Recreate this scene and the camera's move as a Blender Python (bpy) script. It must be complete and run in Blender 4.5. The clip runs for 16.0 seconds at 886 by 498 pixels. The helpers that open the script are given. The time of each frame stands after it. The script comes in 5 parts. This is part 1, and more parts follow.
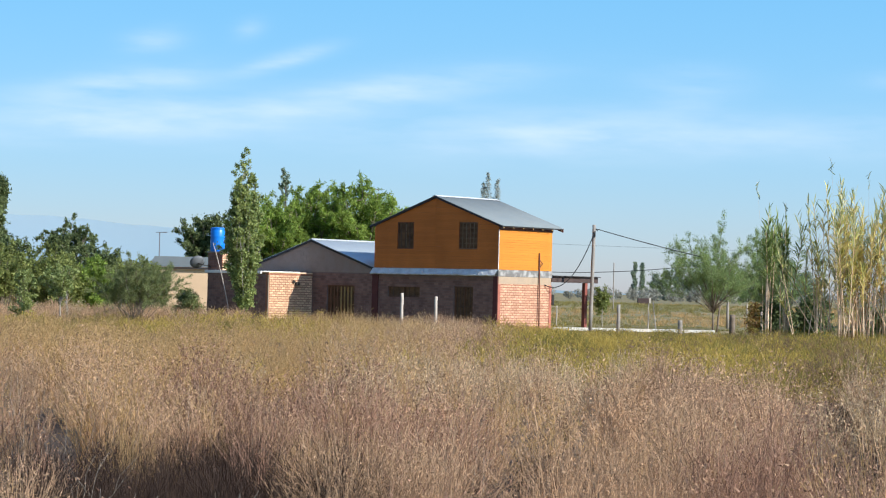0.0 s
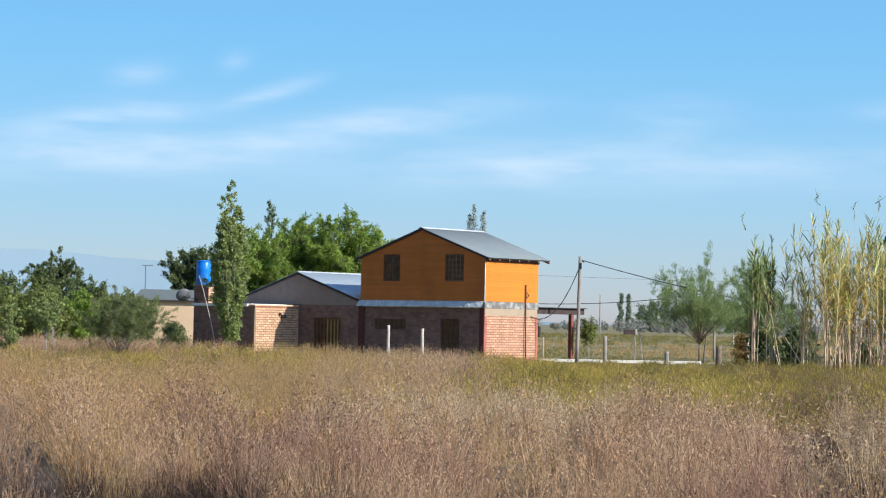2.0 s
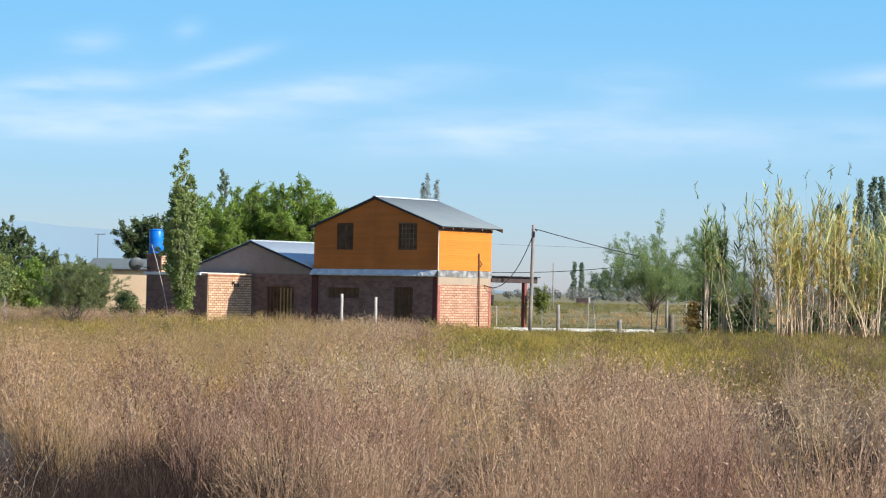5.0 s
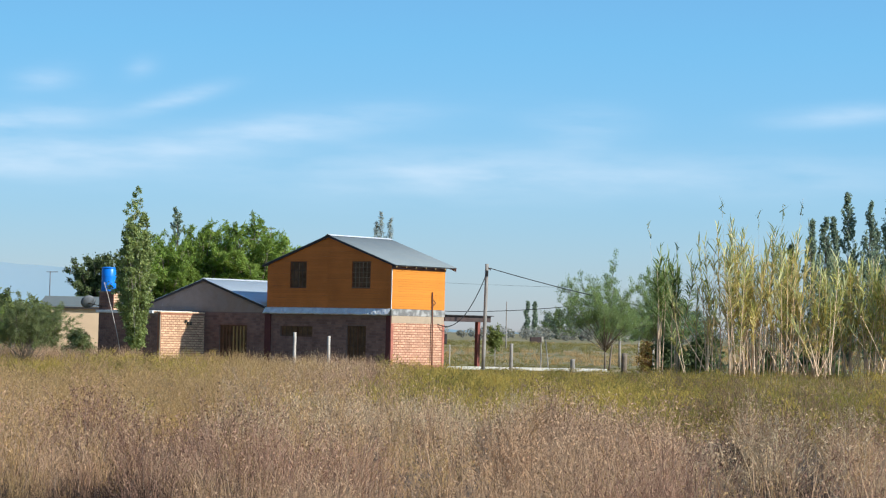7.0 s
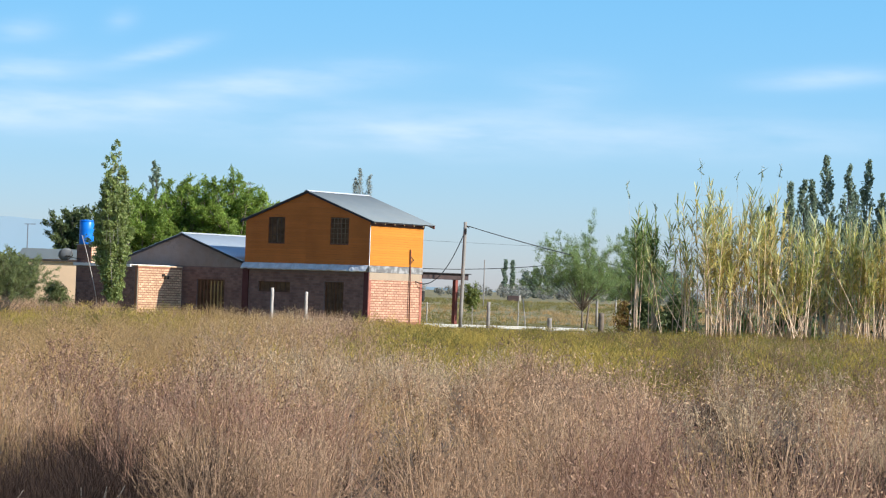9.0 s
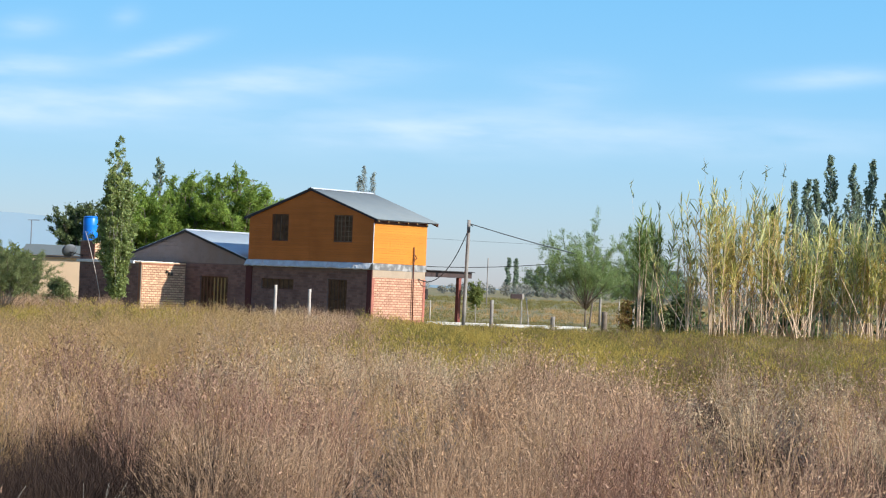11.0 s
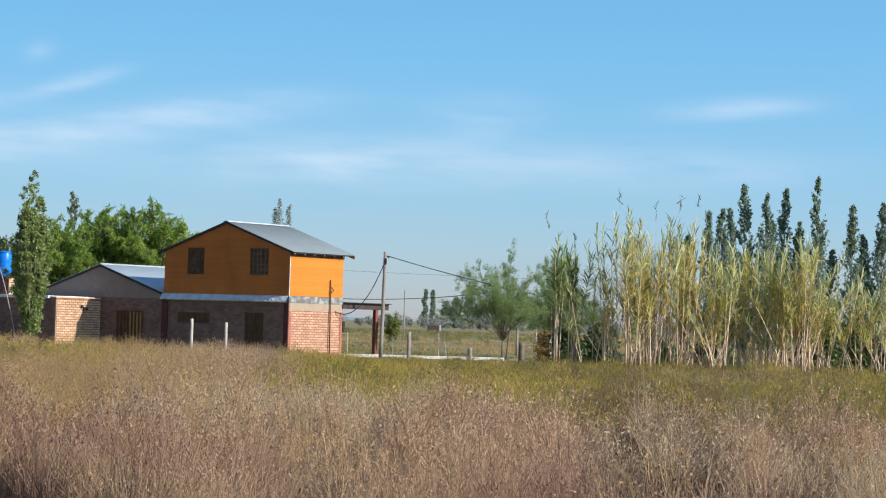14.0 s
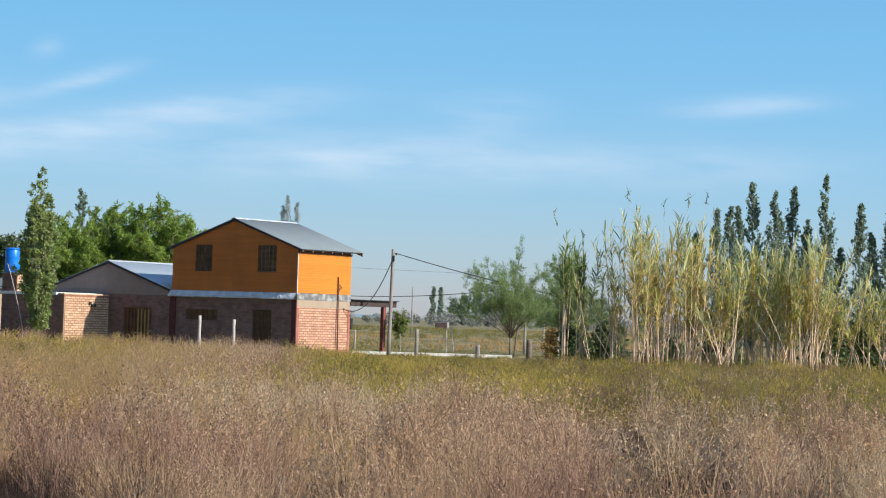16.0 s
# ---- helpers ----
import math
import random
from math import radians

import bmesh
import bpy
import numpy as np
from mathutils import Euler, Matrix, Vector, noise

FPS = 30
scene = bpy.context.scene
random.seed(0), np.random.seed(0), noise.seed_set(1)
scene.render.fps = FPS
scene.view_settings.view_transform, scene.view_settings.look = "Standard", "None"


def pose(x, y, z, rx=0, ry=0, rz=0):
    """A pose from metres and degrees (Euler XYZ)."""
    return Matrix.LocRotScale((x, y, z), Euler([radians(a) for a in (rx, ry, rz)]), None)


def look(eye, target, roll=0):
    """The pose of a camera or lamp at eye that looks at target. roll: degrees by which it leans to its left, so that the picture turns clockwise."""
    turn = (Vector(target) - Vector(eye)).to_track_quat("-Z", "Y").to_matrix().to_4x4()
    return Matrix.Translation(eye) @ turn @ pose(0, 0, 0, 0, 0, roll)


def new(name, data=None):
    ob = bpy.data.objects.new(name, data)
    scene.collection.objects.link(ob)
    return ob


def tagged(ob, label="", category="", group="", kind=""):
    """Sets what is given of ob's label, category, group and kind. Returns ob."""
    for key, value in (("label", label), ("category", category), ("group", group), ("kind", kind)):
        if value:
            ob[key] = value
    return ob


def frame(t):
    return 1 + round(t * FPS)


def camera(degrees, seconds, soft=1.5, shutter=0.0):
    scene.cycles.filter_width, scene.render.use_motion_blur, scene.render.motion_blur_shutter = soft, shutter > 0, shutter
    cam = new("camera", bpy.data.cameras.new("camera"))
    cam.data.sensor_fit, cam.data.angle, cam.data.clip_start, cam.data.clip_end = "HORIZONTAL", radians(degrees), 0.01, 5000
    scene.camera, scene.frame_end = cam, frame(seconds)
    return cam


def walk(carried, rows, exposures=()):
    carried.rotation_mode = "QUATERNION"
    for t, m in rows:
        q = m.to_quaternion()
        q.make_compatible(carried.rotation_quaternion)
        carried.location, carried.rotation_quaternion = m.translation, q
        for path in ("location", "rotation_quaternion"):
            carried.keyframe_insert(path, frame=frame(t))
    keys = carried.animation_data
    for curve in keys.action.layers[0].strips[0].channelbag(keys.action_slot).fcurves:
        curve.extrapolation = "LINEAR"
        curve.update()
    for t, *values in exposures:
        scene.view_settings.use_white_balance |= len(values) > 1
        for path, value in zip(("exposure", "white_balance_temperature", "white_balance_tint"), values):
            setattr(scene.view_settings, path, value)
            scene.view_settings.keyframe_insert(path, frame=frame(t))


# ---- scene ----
cam = camera(22.5, 16.0, soft=1.15)
EYE = 1.812
# seconds, yaw, pitch, roll: a hand-held camera that turns where it stands
ROWS = [
    (0.0, 0.0, 1.039, -1.402),
    (0.5, -0.067, 0.822, -1.464),
    (1.0, -0.107, 0.811, -1.379),
    (1.5, -0.106, 1.318, -1.245),
    (2.0, -0.35, 1.871, -1.184),
    (2.5, 0.133, 1.208, -1.139),
    (3.0, -0.679, 1.129, -1.084),
    (3.5, -1.472, 1.23, -1.028),
    (4.0, -1.141, 0.956, -0.703),
    (4.2, -1.152, 0.945, -0.973),
    (6.3, -2.089, 1.381, -1.174),
    (6.5, -2.323, 1.362, -1.389),
    (7.0, -2.752, 2.111, -1.265),
    (7.5, -3.1, 2.387, -1.337),
    (8.0, -3.371, 1.51, -1.932),
    (8.5, -3.285, 1.117, -1.998),
    (9.0, -3.328, 1.034, -2.017),
    (9.2, -3.31, 0.932, -2.119),
    (11.5, -3.243, 1.028, -2.302),
    (12.0, -3.308, 1.756, -2.177),
    (12.5, -4.808, 2.142, -1.447),
    (13.0, -5.517, 1.973, -1.569),
    (13.5, -5.447, 1.942, -1.728),
    (14.0, -5.379, 1.872, -1.749),
    (14.5, -5.292, 1.875, -1.837),
    (15.0, -5.274, 1.885, -1.852),
    (15.5, -5.334, 1.826, -1.749),
    (16.0, -5.178, 1.797, -1.848),
]
walk(cam, [(t, pose(0, 0, EYE, 90 + pitch, roll, yaw)) for t, yaw, pitch, roll in ROWS],
     [(0.0, 0.36, 5880, 9), (1.5, 0.36, 5880, 9), (2.0, 0.27, 5850, 9), (2.5, 0.19, 5800, 6), (3.0, 0.32, 5900, 9), (4.0, 0.34, 5900, 9), (6.5, 0.28, 5850, 9), (7.0, 0.20, 5800, 6), (7.5, 0.09, 5700, 7), (8.0, 0.17, 5750, 9), (8.5, 0.34, 5900, 9), (9.0, 0.34, 5900, 9), (11.5, 0.36, 5900, 9), (12.0, 0.29, 5800, 9), (12.5, 0.15, 5650, 4), (13.5, 0.16, 5800, 5), (14.5, 0.17, 5920, 9), (16.0, 0.17, 5950, 9)])

# ---- world and sun ----
SUN_EL, SUN_AZ = 31.0, -32.0          # azimuth counted from +x towards +y
world = bpy.data.worlds.new("sky")
scene.world = world
world.use_nodes = True
wn, wl = world.node_tree.nodes, world.node_tree.links
wn.clear()


def wmath(op, a, b=None):
    n = wn.new("ShaderNodeMath")
    n.operation = op
    for i, s in enumerate((a, b)):
        if s is None:
            continue
        if isinstance(s, (int, float)):
            n.inputs[i].default_value = s
        else:
            wl.new(s, n.inputs[i])
    return n.outputs[0]


sky = wn.new("ShaderNodeTexSky")
sky.sky_type = "NISHITA"
sky.sun_disc = False
sky.sun_elevation = radians(SUN_EL)
sky.sun_rotation = radians(90 - SUN_AZ)
sky.altitude, sky.air_density, sky.dust_density, sky.ozone_density = 700, 1.0, 0.3, 3.0
coord = wn.new("ShaderNodeTexCoord")
sep = wn.new("ShaderNodeSeparateXYZ")
wl.new(coord.outputs["Generated"], sep.inputs[0])
ahead = wmath("MAXIMUM", sep.outputs[1], 0.05)
cu, cv = wmath("DIVIDE", sep.outputs[0], ahead), wmath("DIVIDE", sep.outputs[2], ahead)
# thin cirrus: long soft streaks, broken up by noise stretched along them
stretch = wn.new("ShaderNodeMapping")
stretch.inputs["Scale"].default_value = (1.0, 1.0, 5.0)
stretch.inputs["Rotation"].default_value = (0, radians(7), 0)
wl.new(coord.outputs["Generated"], stretch.inputs[0])
wisp = wn.new("ShaderNodeTexNoise")
wisp.inputs["Scale"].default_value, wisp.inputs["Detail"].default_value = 22, 5
wl.new(stretch.outputs[0], wisp.inputs[0])
STREAKS = [  # centre u, v, half length, half height, slope, strength
    (-0.145, 0.090, 0.034, 0.0062, 0.12, 0.52), (-0.072, 0.102, 0.018, 0.0036, 0.28, 0.58),
    (-0.133, 0.109, 0.013, 0.0050, 0.10, 0.34), (-0.020, 0.090, 0.055, 0.0070, 0.14, 0.47),
    (-0.115, 0.074, 0.066, 0.0098, 0.05, 0.39), (0.060, 0.071, 0.094, 0.0112, 0.03, 0.46),
    (0.228, 0.102, 0.032, 0.0044, 0.09, 0.42), (0.110, 0.095, 0.024, 0.0084, 0.00, 0.22),
    (-0.090, 0.115, 0.007, 0.0045, 0.20, 0.18), (0.210, 0.074, 0.066, 0.0098, 0.03, 0.22),
    (-0.175, 0.073, 0.050, 0.0112, 0.05, 0.27),
]
total = None
for u0, v0, su, sv, slope, k in STREAKS:
    du = wmath("SUBTRACT", cu, u0)
    dv = wmath("SUBTRACT", wmath("SUBTRACT", cv, v0), wmath("MULTIPLY", du, slope))
    e = wmath("ADD", wmath("POWER", wmath("ABSOLUTE", wmath("DIVIDE", du, su)), 2.0), wmath("POWER", wmath("ABSOLUTE", wmath("DIVIDE", dv, sv)), 2.0))
    g = wmath("MULTIPLY", wmath("POWER", 2.718, wmath("MULTIPLY", e, -1.0)), k)
    total = g if total is None else wmath("ADD", total, g)
broken = wmath("MULTIPLY", total, wmath("ADD", wmath("MULTIPLY", wisp.outputs[0], 2.3), -0.42))
broken = wmath("MINIMUM", wmath("MAXIMUM", broken, 0.0), 0.8)
cloud = wn.new("ShaderNodeMix")
cloud.data_type = "RGBA"
wl.new(broken, cloud.inputs["Factor"])
tone = wn.new("ShaderNodeValToRGB")          # clear dry air: deeper blue a little above the horizon
tone.color_ramp.elements[0].position, tone.color_ramp.elements[0].color = 0.0, (0.84, 0.84, 1.09, 1)
tone.color_ramp.elements[1].position, tone.color_ramp.elements[1].color = 0.13, (0.86, 1.22, 1.32, 1)
stop = tone.color_ramp.elements.new(0.45)
stop.color = (1.55, 1.55, 1.50, 1)
wl.new(sep.outputs[2], tone.inputs[0])
tinted = wn.new("ShaderNodeVectorMath")
tinted.operation = "MULTIPLY"
wl.new(sky.outputs[0], tinted.inputs[0]), wl.new(tone.outputs[0], tinted.inputs[1])
bright = wn.new("ShaderNodeVectorMath")     # a little brighter towards the sun's side
bright.operation = "SCALE"
wl.new(tinted.outputs[0], bright.inputs[0])
wl.new(wmath("ADD", wmath("MULTIPLY", sep.outputs[0], 0.42), 0.98), bright.inputs["Scale"])
wl.new(bright.outputs[0], cloud.inputs["A"])
cloud.inputs["B"].default_value = (8.6, 9.2, 9.8, 1)
bg = wn.new("ShaderNodeBackground")
bg.inputs["Strength"].default_value = 0.085
wl.new(cloud.outputs["Result"], bg.inputs["Color"])
wo = wn.new("ShaderNodeOutputWorld")
wl.new(bg.outputs[0], wo.inputs[0])

sun = new("sun", bpy.data.lights.new("sun", "SUN"))
sun.data.energy, sun.data.angle, sun.data.color = 5.0, radians(0.55), (1.0, 0.90, 0.76)
sdir = Vector((math.cos(radians(SUN_AZ)) * math.cos(radians(SUN_EL)), math.sin(radians(SUN_AZ)) * math.cos(radians(SUN_EL)), math.sin(radians(SUN_EL))))
sun.matrix_world = look(sdir * 300, (0, 0, 0))

# ---- materials ----


def material(name, base, rough=0.8, vary=0.25, scale=3.0, fine=40.0, bump=0.0, metal=0.0, per=0.0, second=None, leaf=0.0, islands=False, spec=0.3, stretch=(1, 1, 1)):
    """Base colour varied at two scales by noise, per object or per island by `per`; `second` is a stain colour; `leaf` lets light through."""
    m = bpy.data.materials.new(name)
    m.use_nodes = True
    n, l = m.node_tree.nodes, m.node_tree.links
    p = n["Principled BSDF"]
    p.inputs["Roughness"].default_value, p.inputs["Metallic"].default_value = rough, metal
    p.inputs["Specular IOR Level"].default_value = spec
    tc = n.new("ShaderNodeTexCoord")
    mp = n.new("ShaderNodeMapping")
    mp.inputs["Scale"].default_value = stretch
    l.new(tc.outputs["Object"], mp.inputs[0])
    big, small = n.new("ShaderNodeTexNoise"), n.new("ShaderNodeTexNoise")
    big.inputs["Scale"].default_value, small.inputs["Scale"].default_value = scale, fine
    big.inputs["Detail"].default_value = small.inputs["Detail"].default_value = 4
    l.new(mp.outputs[0], big.inputs[0]), l.new(mp.outputs[0], small.inputs[0])
    add = n.new("ShaderNodeMath")
    add.operation = "MULTIPLY_ADD"
    l.new(small.outputs[0], add.inputs[0])
    add.inputs[1].default_value = 0.5
    l.new(big.outputs[0], add.inputs[2])
    ramp = n.new("ShaderNodeMapRange")
    ramp.inputs[1].default_value, ramp.inputs[2].default_value = 0.45, 1.05
    ramp.inputs[3].default_value, ramp.inputs[4].default_value = 1 - vary, 1 + vary
    l.new(add.outputs[0], ramp.inputs[0])
    value = ramp.outputs[0]
    if per:
        if islands:
            rnd = n.new("ShaderNodeNewGeometry").outputs["Random Per Island"]
        else:
            rnd = n.new("ShaderNodeObjectInfo").outputs["Random"]
        r2 = n.new("ShaderNodeMapRange")
        r2.inputs[3].default_value, r2.inputs[4].default_value = 1 - per, 1 + per
        l.new(rnd, r2.inputs[0])
        mul = n.new("ShaderNodeMath")
        mul.operation = "MULTIPLY"
        l.new(value, mul.inputs[0]), l.new(r2.outputs[0], mul.inputs[1])
        value = mul.outputs[0]
    mix = n.new("ShaderNodeMix")
    mix.data_type = "RGBA"
    mix.inputs["A"].default_value = (*base, 1)
    mix.inputs["B"].default_value = (*(second or base), 1)
    if second:
        r3 = n.new("ShaderNodeMapRange")
        r3.inputs[1].default_value, r3.inputs[2].default_value = 0.45, 0.62
        if per and islands:
            l.new(rnd, r3.inputs[0])
            r3.inputs[1].default_value, r3.inputs[2].default_value = 0.3, 1.0
        else:
            l.new(big.outputs[0], r3.inputs[0])
        l.new(r3.outputs[0], mix.inputs["Factor"])
    else:
        mix.inputs["Factor"].default_value = 0
    sc = n.new("ShaderNodeVectorMath")
    sc.operation = "SCALE"
    l.new(mix.outputs["Result"], sc.inputs[0])
    l.new(value, sc.inputs["Scale"])
    l.new(sc.outputs[0], p.inputs["Base Color"])
    if bump:
        b = n.new("ShaderNodeBump")
        b.inputs["Strength"].default_value, b.inputs["Distance"].default_value = bump, 0.02
        l.new(small.outputs[0], b.inputs["Height"])
        l.new(b.outputs[0], p.inputs["Normal"])
    if leaf:
        t = n.new("ShaderNodeBsdfTranslucent")
        l.new(sc.outputs[0], t.inputs["Color"])
        mx = n.new("ShaderNodeMixShader")
        mx.inputs[0].default_value = leaf
        l.new(p.outputs[0], mx.inputs[1]), l.new(t.outputs[0], mx.inputs[2])
        l.new(mx.outputs[0], n["Material Output"].inputs[0])
    return m


M_soil = material("soil", (0.072, 0.05, 0.034), 0.95, 0.35, 0.25, 6.0, 0.5, second=(0.09, 0.065, 0.04))
M_far = material("far_field", (0.21, 0.19, 0.085), 0.95, 0.35, 0.05, 0.6, 0.6, second=(0.27, 0.21, 0.11))
M_dry = material("dry_weed", (0.565, 0.372, 0.222), 0.9, 0.3, 0.6, 3.0, per=0.5, islands=True, second=(0.49, 0.325, 0.195), leaf=0.32, spec=0.1)
M_grey = material("grey_weed", (0.70, 0.535, 0.335), 0.9, 0.3, 0.6, 3.0, per=0.5, islands=True, second=(0.57, 0.41, 0.24), leaf=0.32, spec=0.1)
M_mauve = material("mauve_weed", (0.345, 0.20, 0.135), 0.9, 0.3, 0.6, 3.0, per=0.5, islands=True, second=(0.42, 0.26, 0.17), leaf=0.32, spec=0.1)
M_yellow = material("yellow_grass", (0.45, 0.315, 0.09), 0.8, 0.3, 0.3, 3.0, per=0.2, islands=True, second=(0.38, 0.26, 0.08), leaf=0.5, spec=0.1)
M_green = material("green_weed", (0.29, 0.245, 0.08), 0.8, 0.25, 0.3, 3.0, per=0.25, islands=True, second=(0.25, 0.225, 0.075), leaf=0.4, spec=0.1)
M_tussock = material("tussock_grass", (0.62, 0.455, 0.11), 0.9, 0.2, 0.5, 3.0, per=0.12, islands=True, second=(0.52, 0.375, 0.095), leaf=0.62, spec=0.1)
M_tussock_green = material("green_tussock_grass", (0.345, 0.285, 0.075), 0.9, 0.2, 0.5, 3.0, per=0.15, islands=True, second=(0.25, 0.215, 0.06), leaf=0.6, spec=0.1)
M_tussock_brown = material("brown_tussock_grass", (0.30, 0.20, 0.105), 0.9, 0.2, 0.5, 3.0, per=0.12, islands=True, second=(0.34, 0.23, 0.12), leaf=0.6, spec=0.1)
M_straw = material("straw", (0.62, 0.415, 0.185), 0.9, 0.2, 0.4, 3.0, per=0.28, islands=True, second=(0.55, 0.36, 0.16), leaf=0.55, spec=0.1)
# Far leaves, two kinds, paled and greyed: distance haze put into their colour
M_treeline = material("haze_painted_leaf", (0.33, 0.32, 0.265), 1.0, 0.15, 0.05, 0.5, per=0.15, islands=True, second=(0.37, 0.365, 0.31), leaf=0.5, spec=0.0)
M_haze = material("haze_paled_tree_leaf", (0.33, 0.385, 0.29), 1.0, 0.15, 0.1, 1.0, per=0.15, islands=True, second=(0.38, 0.43, 0.33), leaf=0.55, spec=0.0)
# Near-black stems: shade among the nearest weeds, put into the colour
M_shadebrush = material("shade_dead_brush", (0.040, 0.027, 0.022), 0.9, 0.35, 0.8, 6.0, per=0.4, islands=True, second=(0.075, 0.050, 0.036), leaf=0.1, spec=0.1)
M_bark = material("bark", (0.20, 0.16, 0.12), 0.9, 0.35, 4, 40, 0.5)
M_palebark = material("pale_bark", (0.38, 0.34, 0.28), 0.9, 0.35, 4, 40, 0.5)
M_poplar = material("poplar_leaf", (0.27, 0.33, 0.10), 0.5, 0.2, 0.8, 5, per=0.3, islands=True, second=(0.42, 0.465, 0.18), leaf=0.5)
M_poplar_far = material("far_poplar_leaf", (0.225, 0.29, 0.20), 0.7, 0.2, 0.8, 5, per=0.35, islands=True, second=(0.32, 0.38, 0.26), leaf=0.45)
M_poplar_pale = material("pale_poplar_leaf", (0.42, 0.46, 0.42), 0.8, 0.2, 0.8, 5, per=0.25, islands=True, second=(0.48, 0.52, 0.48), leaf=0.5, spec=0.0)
M_willow = material("willow_leaf", (0.24, 0.335, 0.06), 0.6, 0.25, 0.35, 3, per=0.3, islands=True, second=(0.34, 0.43, 0.09), leaf=0.5)
M_dark = material("dark_leaf", (0.115, 0.15, 0.055), 0.6, 0.25, 0.5, 4, per=0.35, islands=True, second=(0.18, 0.22, 0.085), leaf=0.35)
M_tamarisk = material("tamarisk_leaf", (0.22, 0.255, 0.10), 0.8, 0.25, 0.5, 4, per=0.25, islands=True, second=(0.28, 0.31, 0.13), leaf=0.45, spec=0.1)
M_mid = material("mixed_leaf", (0.20, 0.235, 0.065), 0.7, 0.3, 0.4, 4, per=0.3, islands=True, second=(0.29, 0.315, 0.09), leaf=0.42)
M_feather = material("feathery_leaf", (0.27, 0.35, 0.13), 0.8, 0.2, 0.5, 4, per=0.25, islands=True, second=(0.34, 0.415, 0.175), leaf=0.58, spec=0.1)
M_autumn = material("rusty_leaf", (0.32, 0.17, 0.06), 0.7, 0.3, 0.8, 5, per=0.4, islands=True, second=(0.30, 0.28, 0.07), leaf=0.3)
M_cane = material("cane_stalk", (0.76, 0.57, 0.38), 0.6, 0.25, 1.2, 20, per=0.35, second=(0.62, 0.42, 0.27))
M_caneleaf = material("cane_leaf", (0.80, 0.655, 0.27), 0.6, 0.2, 0.8, 8, per=0.35, islands=True, second=(0.58, 0.50, 0.15), leaf=0.45)
M_reedgreen = material("green_cane_leaf", (0.44, 0.46, 0.125), 0.6, 0.2, 0.8, 8, per=0.4, islands=True, second=(0.66, 0.58, 0.20), leaf=0.45)
M_reedtip = material("grey_green_reed_tip", (0.42, 0.46, 0.21), 0.6, 0.2, 0.8, 8, per=0.35, islands=True, second=(0.60, 0.58, 0.28), leaf=0.42)
M_youngreed = material("young_reed_leaf", (0.24, 0.315, 0.095), 0.6, 0.2, 0.8, 8, per=0.35, islands=True, second=(0.36, 0.42, 0.15), leaf=0.4)
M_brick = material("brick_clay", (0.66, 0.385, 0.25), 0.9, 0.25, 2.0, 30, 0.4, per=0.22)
# Darkened clay: paints shade into the fronts turned from the sun
M_brick_shade = material("shaded_brick_clay", (0.25, 0.145, 0.115), 0.9, 0.25, 2.0, 30, 0.4, per=0.2, islands=True)
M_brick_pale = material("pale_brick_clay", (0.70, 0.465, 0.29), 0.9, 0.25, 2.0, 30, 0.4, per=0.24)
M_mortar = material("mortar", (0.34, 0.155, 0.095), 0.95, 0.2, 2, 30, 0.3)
# Mortar copy with the shade of those fronts put into its colour
M_mortar_shade = material("shaded_mortar", (0.23, 0.16, 0.135), 0.95, 0.2, 2, 30, 0.3)
M_render = material("raw_render", (0.34, 0.27, 0.23), 0.95, 0.2, 1.2, 25, 0.3, second=(0.29, 0.22, 0.18))
M_concrete = material("concrete", (0.22, 0.21, 0.195), 0.9, 0.35, 3, 25, 0.4, second=(0.36, 0.35, 0.33))
M_tanrender = material("tan_render", (0.46, 0.355, 0.25), 0.95, 0.2, 1.5, 25, 0.3, second=(0.40, 0.30, 0.205))
M_redpier = material("sunlit_red_brick_pier", (0.44, 0.165, 0.115), 0.9, 0.3, 3, 30, 0.4)
M_white = material("white_paint", (0.80, 0.79, 0.76), 0.7, 0.1, 2, 30)
M_kerb = material("weathered_whitewash", (0.80, 0.77, 0.70), 0.85, 0.2, 2.5, 30, 0.3, second=(0.62, 0.56, 0.47))
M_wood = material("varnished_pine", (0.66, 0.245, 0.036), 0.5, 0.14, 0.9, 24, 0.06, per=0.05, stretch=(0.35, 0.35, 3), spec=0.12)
# Darker, redder pine for the front boards: their shade is painted in
M_wood_shade = material("shaded_varnished_pine", (0.56, 0.178, 0.040), 0.5, 0.24, 0.7, 24, 0.06, per=0.06, stretch=(0.9, 0.35, 0.6), spec=0.12)
M_rafter = material("red_brown_timber", (0.13, 0.048, 0.03), 0.6, 0.2, 2, 20, 0.1)
M_beam = material("dark_brown_timber", (0.075, 0.05, 0.045), 0.7, 0.25, 2, 20, 0.2)
M_zinc = material("zinc_sheet", (0.215, 0.245, 0.25), 0.7, 0.12, 1.0, 14, metal=0.0, second=(0.185, 0.215, 0.225), spec=0.25)
M_zinc_new = material("newer_zinc_sheet", (0.70, 0.78, 0.81), 0.42, 0.10, 1.0, 14, metal=0.55, second=(0.62, 0.70, 0.74))
M_foil = material("galvanised_strip", (0.74, 0.755, 0.75), 0.5, 0.2, 3, 30, metal=0.2)
M_edge = material("tarred_edge", (0.05, 0.045, 0.045), 0.8, 0.2, 3, 30)
M_frame = material("dark_timber", (0.18, 0.085, 0.045), 0.6, 0.2, 3, 30)
M_slat = material("door_slat", (0.42, 0.27, 0.10), 0.6, 0.2, 3, 30)
M_grille = material("rusty_grille_paint", (0.10, 0.06, 0.04), 0.6, 0.3, 3, 30)
M_palegrille = material("pale_grille_paint", (0.25, 0.17, 0.10), 0.6, 0.3, 3, 30)
